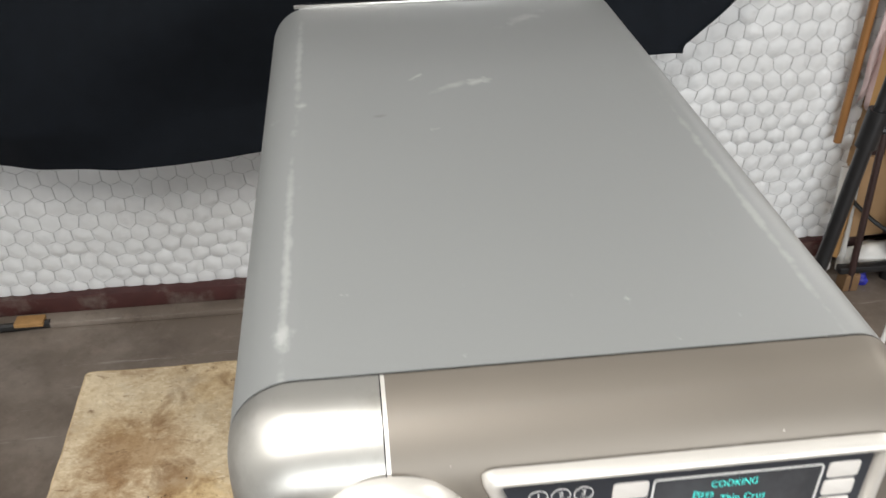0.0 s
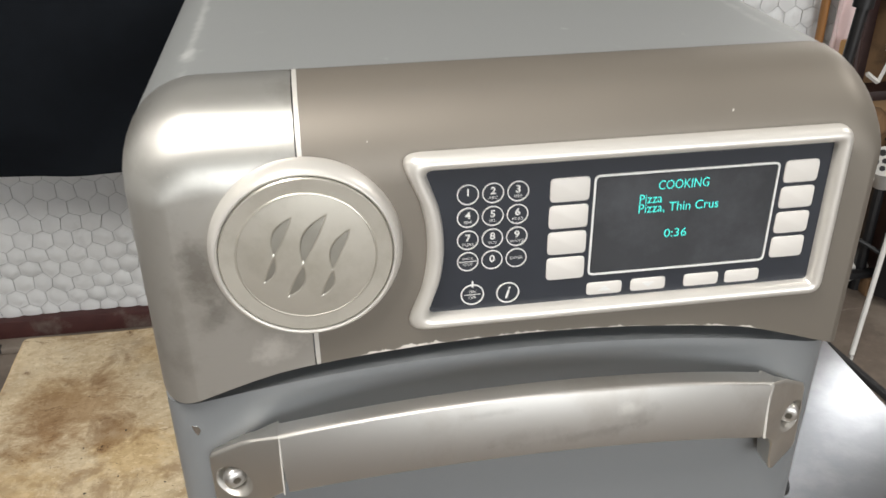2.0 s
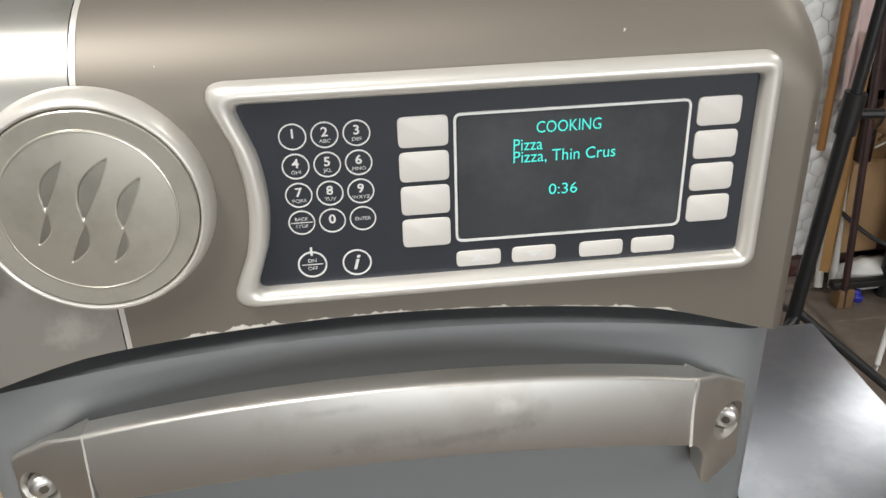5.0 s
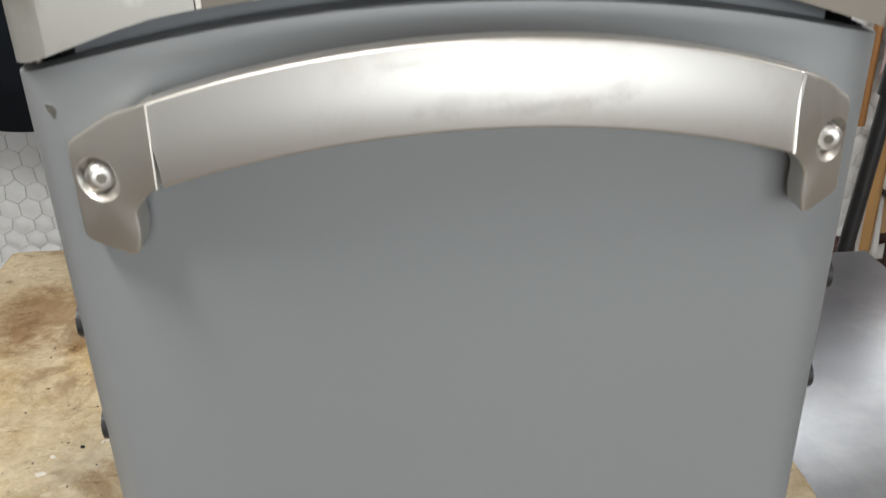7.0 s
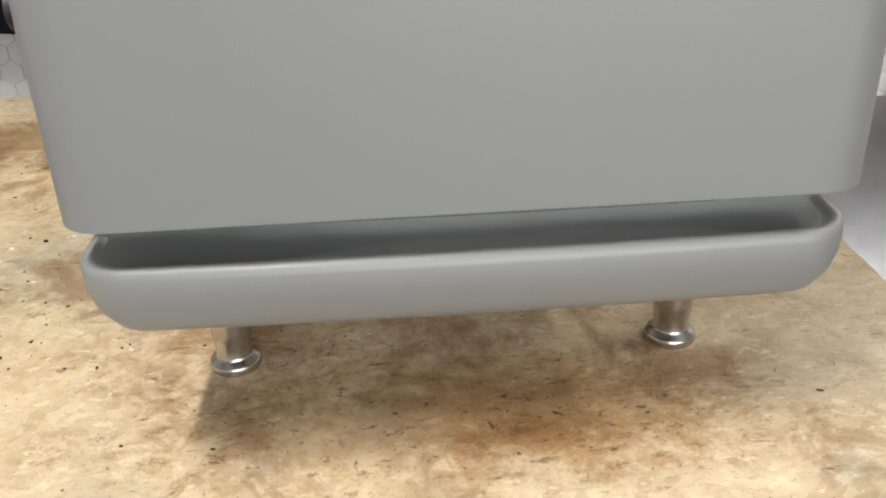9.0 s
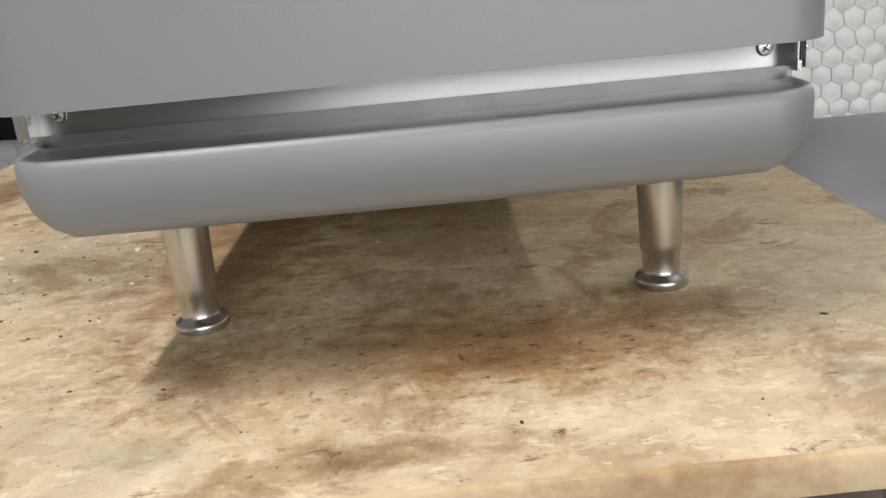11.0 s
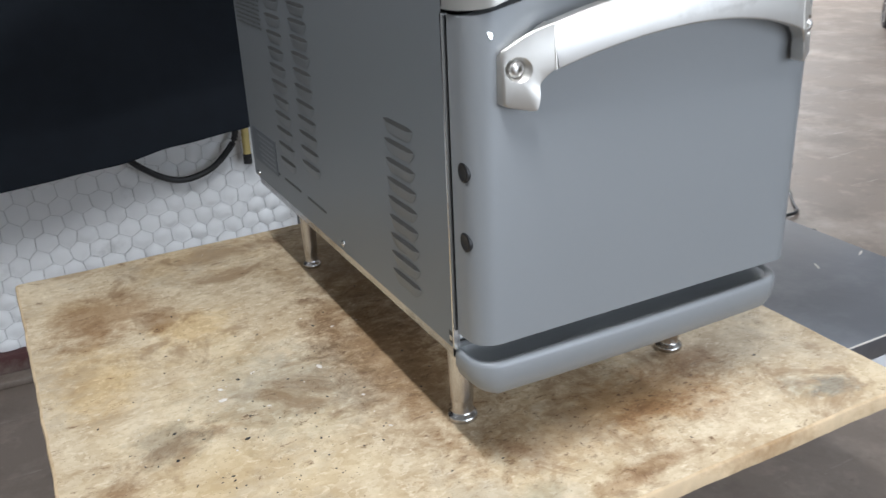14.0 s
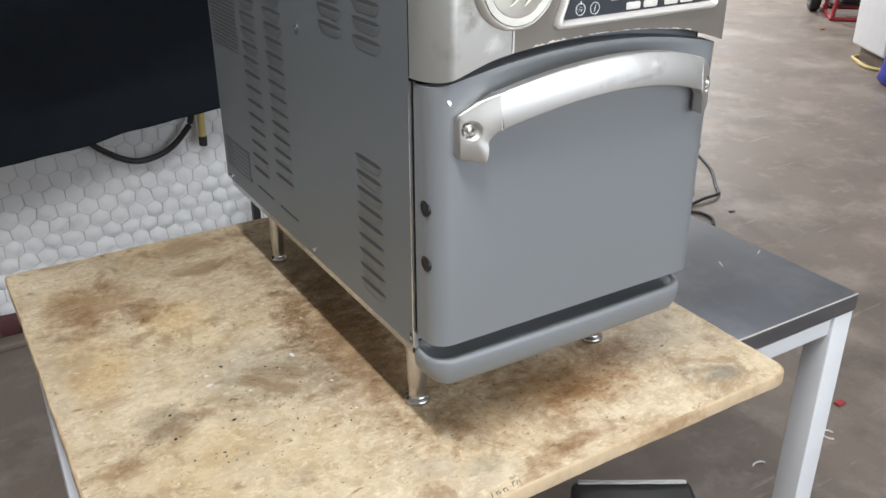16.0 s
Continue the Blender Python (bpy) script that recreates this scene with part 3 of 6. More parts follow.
def quilt():
    """Insulation facing pushed out between the hexagons of wire netting, and the netting itself."""
    w, h = 0.056, 0.0485
    x0, x1, z0, z1 = -1.75, 1.66, 0.055, 1.45
    rng = random.Random(4)
    bm, wires = bmesh.new(), bmesh.new()
    corner = {}
    wired = set()

    def sag(x, z):
        return Vector((0.014 * noise.noise((x * 2.1, z * 2.1, 3.0)) + 0.006 * noise.noise((x * 9, z * 9, 5.0)), 0,
                       0.016 * noise.noise((x * 1.9, z * 2.3, 9.0)) + 0.005 * noise.noise((x * 9, z * 9, 12.0))))

    def wave(x, z):
        return 0.012 * noise.noise((x * 2.6, z * 1.8, 20.0)) + 0.006 * noise.noise((x * 7, z * 5, 30.0))

    def knot(x, z):
        key = (round(x, 4), round(z, 4))
        if key not in corner:
            p = Vector((x + rng.uniform(-0.004, 0.004), 0, z + rng.uniform(-0.004, 0.004))) + sag(x, z)
            p.y = WALL_Y + wave(x, z) + rng.uniform(0.001, 0.004)
            corner[key] = bm.verts.new(p)
        return corner[key]

    row = 0
    z = z0
    while z < z1:
        x = x0 + (w / 2 if row % 2 else 0)
        while x < x1:
            ring = [(0, h * 0.66), (-w / 2, h * 0.34), (-w / 2, -h * 0.34), (0, -h * 0.66), (w / 2, -h * 0.34), (w / 2, h * 0.34)]
            out = [knot(x + a, z + b) for a, b in ring]
            bulge = 0.002 + 0.0032 * rng.random()
            mid = []
            for a, b in ring:
                p = Vector((x + a * 0.62, 0, z + b * 0.62)) + sag(x, z)
                p.y = WALL_Y + wave(x, z) - bulge * 0.8
                mid.append(bm.verts.new(p))
            c = Vector((x, 0, z)) + sag(x, z)
            c.y = WALL_Y + wave(x, z) - bulge - 0.002 * rng.random()
            cv = bm.verts.new(c)
            for k in range(6):
                bm.faces.new((out[k], out[(k + 1) % 6], mid[(k + 1) % 6], mid[k]))
                bm.faces.new((mid[k], mid[(k + 1) % 6], cv))
                a, b = out[k].co, out[(k + 1) % 6].co
                key = tuple(sorted(((round(a.x, 4), round(a.z, 4)), (round(b.x, 4), round(b.z, 4)))))
                if key not in wired:
                    wired.add(key)
                    r = 0.0010 if k in (1, 4) else 0.0006
                    tube_pts = (a + Vector((0, -0.0035, 0)), b + Vector((0, -0.0035, 0)))
                    d = (tube_pts[1] - tube_pts[0]).normalized()
                    u = d.cross(Vector((0, 1, 0))).normalized() * r
                    vs = [[wires.verts.new(p + q) for q in (u, -u, Vector((0, -1.6 * r, 0)))] for p in tube_pts]
                    for i in range(3):
                        wires.faces.new((vs[0][i], vs[0][(i + 1) % 3], vs[1][(i + 1) % 3], vs[1][i]))
            x += w
        z += h
        row += 1
    sheet = single("insulation_quilt", bm, M_SHEET, "white quilted insulation facing bulging through hexagonal wire netting", "insulation", kind="structure", angle=60)
    net = single("wire_netting", wires, M_WIRE, "galvanised hexagonal chicken wire over the insulation", "wire netting", kind="stuff", smooth=False)
    return sheet, net


quilt()
structure("baseboard", box_bm(-4, 2.3, WALL_Y - 0.035, WALL_Y + 0.012, FLOOR + 0.022, FLOOR + 0.08, 0.003), M_REDSTEEL, "dark red painted steel channel along the wall foot", "baseboard", True)
structure("concrete_sill", box_bm(-4, 2.3, WALL_Y - 0.085, WALL_Y + 0.012, FLOOR, FLOOR + 0.022, 0.004), M_CONCRETE, "low concrete sill under the red channel", "sill", True)


def black_backdrop():
    """A dark cloth with folds, hung in front of the wall, its hem sagging and its free edge slanting."""
    hem = [(-2.6, 0.66), (-1.5, 0.64), (-0.85, 0.595), (-0.5, 0.588), (-0.2, 0.595), (-0.05, 0.615), (0.12, 0.628), (0.22, 0.642), (0.30, 0.675), (0.36, 0.71), (0.5, 0.80), (0.7, 0.82), (0.92, 0.80)]

    def bottom(x):
        for (a, za), (b, zb) in zip(hem, hem[1:]):
            if a <= x <= b:
                t = (x - a) / (b - a)
                t = t * t * (3 - 2 * t)
                return za + (zb - za) * t
        return hem[-1][1]

    bm = bmesh.new()
    cols, rows = 150, 70
    grid = []
    for i in range(cols + 1):
        u = i / cols
        line = []
        for j in range(rows + 1):
            v = (j / rows) ** 1.4
            xb = -2.6 + u * 3.40
            z = bottom(xb) + v * (2.7 - bottom(xb))
            right = 0.96 + 1.35 * min(0.20, max(0.0, z - 0.83)) + 0.25 * min(0.4, max(0.0, z - 1.03))
            x = -2.6 + u * (right + 2.6)
            fold = 0.035 * math.sin(x * 5.1 + 1.3 * z) + 0.025 * noise.noise((x * 3, z * 2.2, 1.0)) + 0.012 * noise.noise((x * 9, z * 5, 4.0))
            fold += 0.045 * math.sin(3.2 * x - 7.5 * z + 2.2 * noise.noise((x * 1.4, z * 1.4, 6.0))) * max(0.0, min(1.0, (z - bottom(xb)) / 0.12)) * max(0.0, min(1.0, (1.9 - z) / 0.6))
            line.append(bm.verts.new((x, 1.79 + fold * (1.15 - 0.5 * v), z)))
        grid.append(line)
    for i in range(cols):
        for j in range(rows):
            bm.faces.new((grid[i][j], grid[i + 1][j], grid[i + 1][j + 1], grid[i][j + 1]))
    me_ob = single("backdrop_cloth", bm, M_CLOTH, "black cloth hung with soft folds before the insulated wall", "curtain", angle=80)
    sol = me_ob.modifiers.new("thickness", "SOLIDIFY")
    sol.thickness = 0.002
    rail = thing("curtain_rail", (-0.5, 1.80, 2.69), "dark rail that carries the black cloth", "rail")
    part("rod", tube_bm([(-2.7, 1.80, 2.69), (1.30, 1.80, 2.69)], 0.012), M_STAND, rail)
    for x in (-2.6, -0.5, 1.15):
        part("bracket", tube_bm([(x, 1.80, 2.69), (x, WALL_Y + 0.02, 2.72)], 0.008), M_STAND, rail)


black_backdrop()


# ---------------------------------------------------------------- tables
def steel_table():
    t = thing("steel_table", (0.24, 0.36, FLOOR), "work table with a scuffed steel top and white legs", "table")
    x0, x1, y0, y1 = -0.378, 0.863, 0.028, 0.700
    part("tabletop", box_bm(x0, x1, y0, y1, 0.656, 0.69, 0.003), M_TABLE, t, "scuffed grey steel sheet with folded edges")
    for x, y, length, turn in ((0.745, 0.230, 0.018, 1.1), (0.843, 0.228, 0.018, 0.5)):
        own = box_bm(-length / 2, length / 2, -0.0012, 0.0012, 0.6895, 0.6903)
        own.transform(Matrix.Translation((x, y, 0)) @ Matrix.Rotation(turn, 4, "Z"))
        part("scratch", own, M_FRAME, t, "short pale scratch")
    # pale strip in place of the light caught by the folded edge
    part("edge_highlight", box_bm(x0 + 0.004, x1 - 0.002, y0 - 0.0006, y0 + 0.002, 0.6878, 0.6906, 0.0008, 1), M_FRAME, t, "bright strip for the highlight on the folded front edge")
    for a in (y0 + 0.012, y1 - 0.047):
        part("rail", box_bm(x0 + 0.02, x1 - 0.02, a, a + 0.035, 0.615, 0.656, 0.002), M_WHITE, t)
    for a in (x0 + 0.012, x1 - 0.047):
        part("side_rail", box_bm(a, a + 0.035, y0 + 0.05, y1 - 0.05, 0.615, 0.656, 0.002), M_WHITE, t)
    for x in (x0 + 0.006, x1 - 0.046):
        for y in (y0 + 0.006, y1 - 0.056):
            leg = part("leg", box_bm(x, x + 0.05, y, y + 0.05, FLOOR + 0.006, 0.655, 0.003), M_WHITE, t, "white painted square tube leg")
            if x < 0 and y < 0.2:
                for k, (dx, z, w, h) in enumerate(((0.010, 0.628, 0.008, 0.014), (0.022, 0.604, 0.006, 0.009), (0.007, 0.585, 0.005, 0.016), (0.016, 0.548, 0.010, 0.007), (0.036, 0.520, 0.005, 0.010))):
                    own = bmesh.new()
                    own.faces.new([own.verts.new((x + dx + w * a, y - 0.0004, z + h * b)) for a, b in ((0, 0.2), (0.5, 0), (1, 0.3), (0.8, 0.8), (0.4, 1), (0.1, 0.7))])
                    part("paint_chip", own, M_DARK, leg, "dark chip in the white paint", False)
                    own = bmesh.new()
                    own.faces.new([own.verts.new((x - 0.0004, y + dx + w * a, z + 0.02 + h * b)) for a, b in ((0, 0.2), (0.1, 0.7), (0.4, 1), (0.8, 0.8), (1, 0.3), (0.5, 0))])
                    part("paint_chip", own, M_DARK, leg, "dark chip in the white paint", False)
            part("foot_pad", box_bm(x + 0.003, x + 0.047, y + 0.003, y + 0.047, FLOOR, FLOOR + 0.006), M_BLACK, leg)


steel_table()


def board():
    x0, x1, y0, y1 = -0.381, 0.544, -0.088, 0.824
    pts = []
    corner = [(x0, y0, 0.012), (x1, y0, 0.03), (x1, y1, 0.01), (x0, y1, 0.012)]
    base = round_poly([(a, b) for a, b, _ in corner], [c for *_, c in corner], 5)
    m = len(base)
    for i in range(m):
        a, b = base[i], base[(i + 1) % m]
        n = max(1, int((b - a).length / 0.012))
        for k in range(n):
            p = a.lerp(b, k / n)
            wob = 0.0016 * noise.noise((p.x * 30, p.y * 30, 2.0)) + 0.003 * noise.noise((p.x * 6, p.y * 6, 7.0))
            inward = Vector((0.08 - p.x, 0.36 - p.y)).normalized()
            pts.append(p + inward * wob)
    ob = thing("wooden_board", (0.08, 0.36, 0.69), "old stained particle board lying on the steel table", "board")
    bm = bmesh.new()
    layers = [(0.0, 0.691), (0.0, TOP - 0.0035), (0.0012, TOP - 0.001), (0.004, TOP)]
    rings = [[bm.verts.new((p.x, p.y, z)) for p in inset2(pts, d)] for d, z in layers]
    n = len(pts)
    for a, b in zip(rings, rings[1:]):
        for k in range(n):
            f = bm.faces.new((a[k], a[(k + 1) % n], b[(k + 1) % n], b[k]))
            f.material_index = 1
    bm.faces.new(rings[0][::-1]).material_index = 1
    bm.faces.new(rings[-1])
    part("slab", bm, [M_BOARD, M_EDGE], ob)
    return ob


board()


def crumbs():
    """Dark crumbs and pale splinters scattered on the board."""
    rng = random.Random(8)
    for name, mat, count, label, lo, hi in (("dark_crumbs", M_BLACK, 190, "tiny dark crumbs strewn over the board", 0.0004, 0.0014),
                                            ("wood_splinters", M_CHIP, 26, "pale splinters loose on the board", 0.0006, 0.0017)):
        bm = bmesh.new()
        for _ in range(count):
            if rng.random() < 0.6:
                x, y = rng.gauss(-0.14, 0.09), rng.gauss(0.24, 0.12)
            else:
                x, y = rng.uniform(-0.36, 0.5), rng.uniform(-0.07, 0.78)
            if not (-0.365 < x < 0.51 and -0.075 < y < 0.8):
                continue
            s = rng.uniform(lo, hi) * (2.0 if rng.random() < 0.05 and x < 0.1 else 1)
            a = rng.uniform(0, math.pi)
            own = bmesh.new()
            bmesh.ops.create_icosphere(own, subdivisions=1, radius=1)
            for v in own.verts:
                v.co *= 1 + 0.3 * noise.noise(v.co * 2 + Vector((x * 50, y * 50, 0)))
            own.transform(Matrix.Translation((x, y, TOP + s * 0.2)) @ Matrix.Rotation(a, 4, "Z") @ Matrix.Diagonal((s * rng.uniform(1, 2.2), s, s * 0.35, 1)))
            merged(bm, own)
        single(name, bm, mat, label, "debris", kind="stuff")
    bm = bmesh.new()
    for k, (x, y, a, L) in enumerate(((0.030, -0.0815, 1.2, 0.010), (0.037, -0.081, 1.5, 0.006), (0.041, -0.0815, 1.3, 0.006), (0.0395, -0.0785, 0.1, 0.004), (0.047, -0.081, 1.4, 0.006), (0.0515, -0.081, 1.2, 0.006),
                                      (0.0495, -0.0785, 0.2, 0.004), (0.062, -0.0775, 1.3, 0.007), (0.065, -0.0745, 0.2, 0.005), (0.068, -0.078, 1.0, 0.006), (0.072, -0.0775, 1.4, 0.006))):
        own = box_bm(-L / 2, L / 2, -0.0004, 0.0004, 0.0, 0.0004)
        own.transform(Matrix.Translation((x, y, TOP)) @ Matrix.Rotation(a, 4, "Z"))
        merged(bm, own)
    single("pencil_marks", bm, M_BLACK, "short unreadable pencil marks by the board's edge", "marks", kind="stuff", smooth=False)


crumbs()

# ---------------------------------------------------------------- the oven
W = 0.410
oven = thing("countertop_oven", (W / 2, 0.36, TOP), "grey and brushed steel rapid-cook counter oven on four steel legs", "oven")
TRAY_Y = 0.004       # lip of the gutter
Y_FRONT = -0.0085     # face of the upper bezel
Z_TOP = 1.354


def arch(x):
    """Lower edge of the bezel, which rises to the middle."""
    u = abs((x - W / 2) / (W / 2))
    e = max(0.0, min(1.0, (u - 0.60) / 0.36))
    return 1.184 + 0.024 * (1 - u * u) - 0.0072 * e * e * (3 - 2 * e)


def door_top(x):
    """Upper edge of the door, a little more curved than the bezel over it."""
    return 1.1765 + 0.0275 * (1 - ((x - W / 2) / (W / 2)) ** 2)


def shoulder(x0, x1, z_low, z_top, r, n=10, q=0.034):
    """Section of the housing: up one side, over the rounded shoulders, down the other; with outward directions."""
    pts = [((x0, z_low), (-1, 0))]
    for k in range(n + 1):
        a = math.pi - k / n * math.pi / 2
        pts.append(((x0 + r + r * math.cos(a), z_top - 0.050 + 0.050 * math.sin(a)), (math.cos(a), math.sin(a))))
    for k in range(1, 24):
        pts.append(((x0 + r + (x1 - x0 - r - q) * k / 24, z_top), (0, 1)))
    for k in range(n + 1):
        a = math.pi / 2 - k / n * math.pi / 2
        pts.append(((x1 - q + q * math.cos(a), z_top - 0.050 + 0.050 * math.sin(a)), (math.cos(a), math.sin(a))))
    pts.append(((x1, z_low), (1, 0)))
    return pts


def housing():
    sec = shoulder(0.0, W, 0.855, Z_TOP, 0.043)
    bm = bmesh.new()
    rings = []
    for y, drop in ((0.046, 0.0), (0.25, 0), (0.45, 0), (0.674, 0.0), (0.682, 0.003), (0.714, 0.04)):
        ring = []
        for (x, z), _ in sec:
            k = (z - 0.855) / (Z_TOP - 0.855)
            ring.append(bm.verts.new((x, y, z - drop * k)))
        rings.append(ring)
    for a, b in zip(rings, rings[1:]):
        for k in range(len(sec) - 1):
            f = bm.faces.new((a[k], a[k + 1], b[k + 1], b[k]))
            # side faces take the darker, shaded copy of the grey
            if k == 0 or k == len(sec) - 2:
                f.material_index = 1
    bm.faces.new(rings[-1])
    part("housing", bm, [M_TOP, M_SIDE_SHADE], oven, "grey painted sheet metal wrap")
    part("inner_frame", box_bm(0.006, W - 0.006, 0.0685, 0.705, 0.85, 1.28), M_DARK, oven, "dark inner frame behind the door")
    part("top_seam", box_bm(0.05, W - 0.05, 0.03, 0.08, 1.3, Z_TOP - 0.003), M_DARK, oven)
    # added strip that keeps the gap above the door from going black
    part("gap_lightener", box_bm(0.030, W - 0.030, 0.0170, 0.0200, 1.160, 1.236), M_SIDE_SHADE, oven, "grey strip added behind the gap to lighten it", False)
    part("front_edge", box_bm(-0.0007, 0.0060, 0.0445, 0.0475, 0.856, 1.178, 0.0003, 1), M_CHROME, oven, "bright bare steel edge of the side sheet")
    part("rear_trim", box_bm(0.028, W - 0.028, 0.674, 0.681, Z_TOP - 0.001, Z_TOP + 0.004, 0.001), M_CHROME, oven, "thin bright lip along the rear of the top")
    # tapered base pan
    bm = bmesh.new()
    prof = [(0.0032, 0.054, 0.856, 0.706), (0.0040, 0.056, 0.8405, 0.704), (0.0085, 0.060, 0.8355, 0.698), (0.03, 0.066, 0.832, 0.64)]
    rings = [[bm.verts.new(p) for p in ((i, y0, z), (W - i, y0, z), (W - i, y1, z), (i, y1, z))] for i, y0, z, y1 in prof]
    for a, b in zip(rings, rings[1:]):
        for k in range(4):
            bm.faces.new((a[k], a[(k + 1) % 4], b[(k + 1) % 4], b[k]))
    bm.faces.new(rings[-1])
    part("base_pan", bm, M_STRIP, oven, "bright steel base pan", False)


housing()


def louvre_mesh(length, drop=0.0150, out=0.0013):
    """A pressed louvre, open along its upper edge, with ends that run out to a point."""
    bm = bmesh.new()
    n = 12
    rows = []
    for k in range(n + 1):
        t = k / n
        e = math.sin(min(1.0, min(t, 1 - t) / 0.22) * math.pi / 2)
        y = -length / 2 + t * length
        rows.append([bm.verts.new(p) for p in ((-0.0005, y, -0.0008 + 0.0024 * e), (-out * e - 0.0006, y, -0.0008 - 0.0020 * e), (-out * 0.85 * e - 0.0006, y, -0.0016 - 0.0030 * e), (-0.0004, y, -0.0022 - (drop - 0.003) * e))])
    for a, b in zip(rows, rows[1:]):
        for j in range(3):
            bm.faces.new((a[j], b[j], b[j + 1], a[j + 1])).material_index = 1 if j == 0 else 0
    return finish(bm, "louvre", [M_SIDE_SHADE, M_DARK], True, 40)


def louvres():
    base = place_of(oven)
    mesh = louvre_mesh(0.07)
    cols = ((0.148, 0.892, 0.021, 9), (0.529, 0.923, 0.0222, 14), (0.429, 0.943, 0.0205, 14), (0.237, 1.203, 0.021, 4), (0.140, 1.203, 0.021, 4))
    for y, z, step, n in cols:
        for k in range(n):
            ob = new("louvre", mesh)
            ob.parent = oven
            ob.location = Vector((0, y, z + step * k)) - base
    for y in (0.612, 0.520, 0.423):
        part("slot", box_bm(-0.0006, 0.002, y - 0.034, y + 0.034, 0.8885, 0.8915), M_DARK, oven)
    # perforated intake patch
    bm = bmesh.new()
    for i in range(20):
        for j in range(24):
            y, z = 0.585 + i * 0.0060 + (0.003 if j % 2 else 0), 1.098 + j * 0.0062
            c = [bm.verts.new((-0.0006, y + 0.0019 * math.cos(k * math.pi / 3), z + 0.0019 * math.sin(k * math.pi / 3))) for k in range(6)]
            bm.faces.new(c)
    tagged(part("intake_holes", bm, M_DARK, oven, "patch of small round air holes", False), kind="stuff")
    plate = part("rating_plate", box_bm(-0.0008, 0.001, 0.585, 0.700, 0.884, 0.936, 0.0003, 1), M_PLATE, oven, "grey rating plate")
    bm = bmesh.new()
    for k in range(6):
        box_bm(-0.0011, -0.0008, 0.592, 0.66 + 0.006 * (k % 3), 0.890 + 0.0075 * k, 0.8925 + 0.0075 * k, 0, 1, bm)
    part("print_bars", bm, M_SIDE_SHADE, plate, "rows of small unreadable print", False)
    for y, z in ((0.334, 0.866), (0.339, 1.182), (0.69, 0.862)):
        part("side_screw", lathe_bm([(0.0042, 0.0), (0.0040, -0.0016), (0.0025, -0.0028), (0.0012, -0.0030)], (0, y, z), "x", 12), M_STRIP, oven)


louvres()


def hood_bm():
    """The upper bezel: rounded at shoulders, front edge and corners, arched below."""
    sec = shoulder(0.0, W, 1.12, Z_TOP + 0.0005, 0.043)
    depth, r_side, r_top, steps = 0.0525, 0.026, 0.046, 10
    bm = bmesh.new()
    rings = []
    for k in range(steps + 1):
        a = k / steps * math.pi / 2
        f = 1 - math.cos(a)
        y = Y_FRONT + depth * (1 - math.sin(a))
        rings.append([bm.verts.new((x - nx * (r_side if nx < 0 else 0.015) * f, y, z - nz * r_top * f)) for (x, z), (nx, nz) in sec])
    n = len(sec)
    for a, b in zip(rings, rings[1:]):
        for k in range(n - 1):
            bm.faces.new((a[k], a[k + 1], b[k + 1], b[k]))
    # flat face, in strips from the top edge to the arch
    last = rings[-1]
    top = last[1:-1]
    rows = [top]
    for j in range(1, 7):
        row = []
        for v in top:
            z_low = 1.12
            row.append(bm.verts.new((v.co.x, Y_FRONT, v.co.z + (z_low - v.co.z) * j / 6)))
        rows.append(row)
    for a, b in zip(rows, rows[1:]):
        for k in range(len(top) - 1):
            bm.faces.new((a[k], a[k + 1], b[k + 1], b[k]))
    bmesh.ops.remove_doubles(bm, verts=bm.verts[:], dist=0.00005)
    return bm


def cut_low(bm, gap):
    """Trims the bezel along the arch: lowers every vertex column onto it."""
    for v in bm.verts:
        if v.co.z < 1.30:
            z_new = arch(v.co.x) + gap
            k = max(0.0, min(1.0, (1.30 - v.co.z) / (1.30 - 1.12)))
            v.co.z = 1.30 + (z_new - 1.30) * k
    # turned-in lower edge
    edge = [e for e in bm.edges if e.is_boundary and all(abs(v.co.z - arch(v.co.x) - gap) < 0.0005 for v in e.verts)]
    res = bmesh.ops.extrude_edge_only(bm, edges=edge)
    for v in res["geom"]:
        if isinstance(v, bmesh.types.BMVert):
            v.co.y = max(v.co.y, 0.0) + 0.012 if v.co.y > 0.012 else v.co.y + 0.014
            v.co.z += 0.001


def hood():
    for keep_left, mat, label in ((True, M_STEEL, "brushed bare steel corner piece"), (False, M_TAUPE, "satin taupe-grey metallic bezel")):
        bm = hood_bm()
        cut_low(bm, 0.005)
        x = 0.0903 if keep_left else 0.0932
        bmesh.ops.bisect_plane(bm, geom=bm.verts[:] + bm.edges[:] + bm.faces[:], plane_co=(x, 0, 0), plane_no=(1, 0, 0),
                               clear_outer=keep_left, clear_inner=not keep_left)
        part("bezel", bm, mat, oven, label, True, angle=50)
    bm = hood_bm()
    cut_low(bm, 0.005)
    bmesh.ops.bisect_plane(bm, geom=bm.verts[:] + bm.edges[:] + bm.faces[:], plane_co=(0.0934, 0, 0), plane_no=(1, 0, 0), clear_outer=True)
    bmesh.ops.bisect_plane(bm, geom=bm.verts[:] + bm.edges[:] + bm.faces[:], plane_co=(0.0910, 0, 0), plane_no=(1, 0, 0), clear_inner=True)
    for v in bm.verts:
        v.co += Vector((0, -0.0004, 0.0003))
    part("joint_bead", bm, M_FRAME, oven, "thin bright joint line", True, angle=50)


hood()


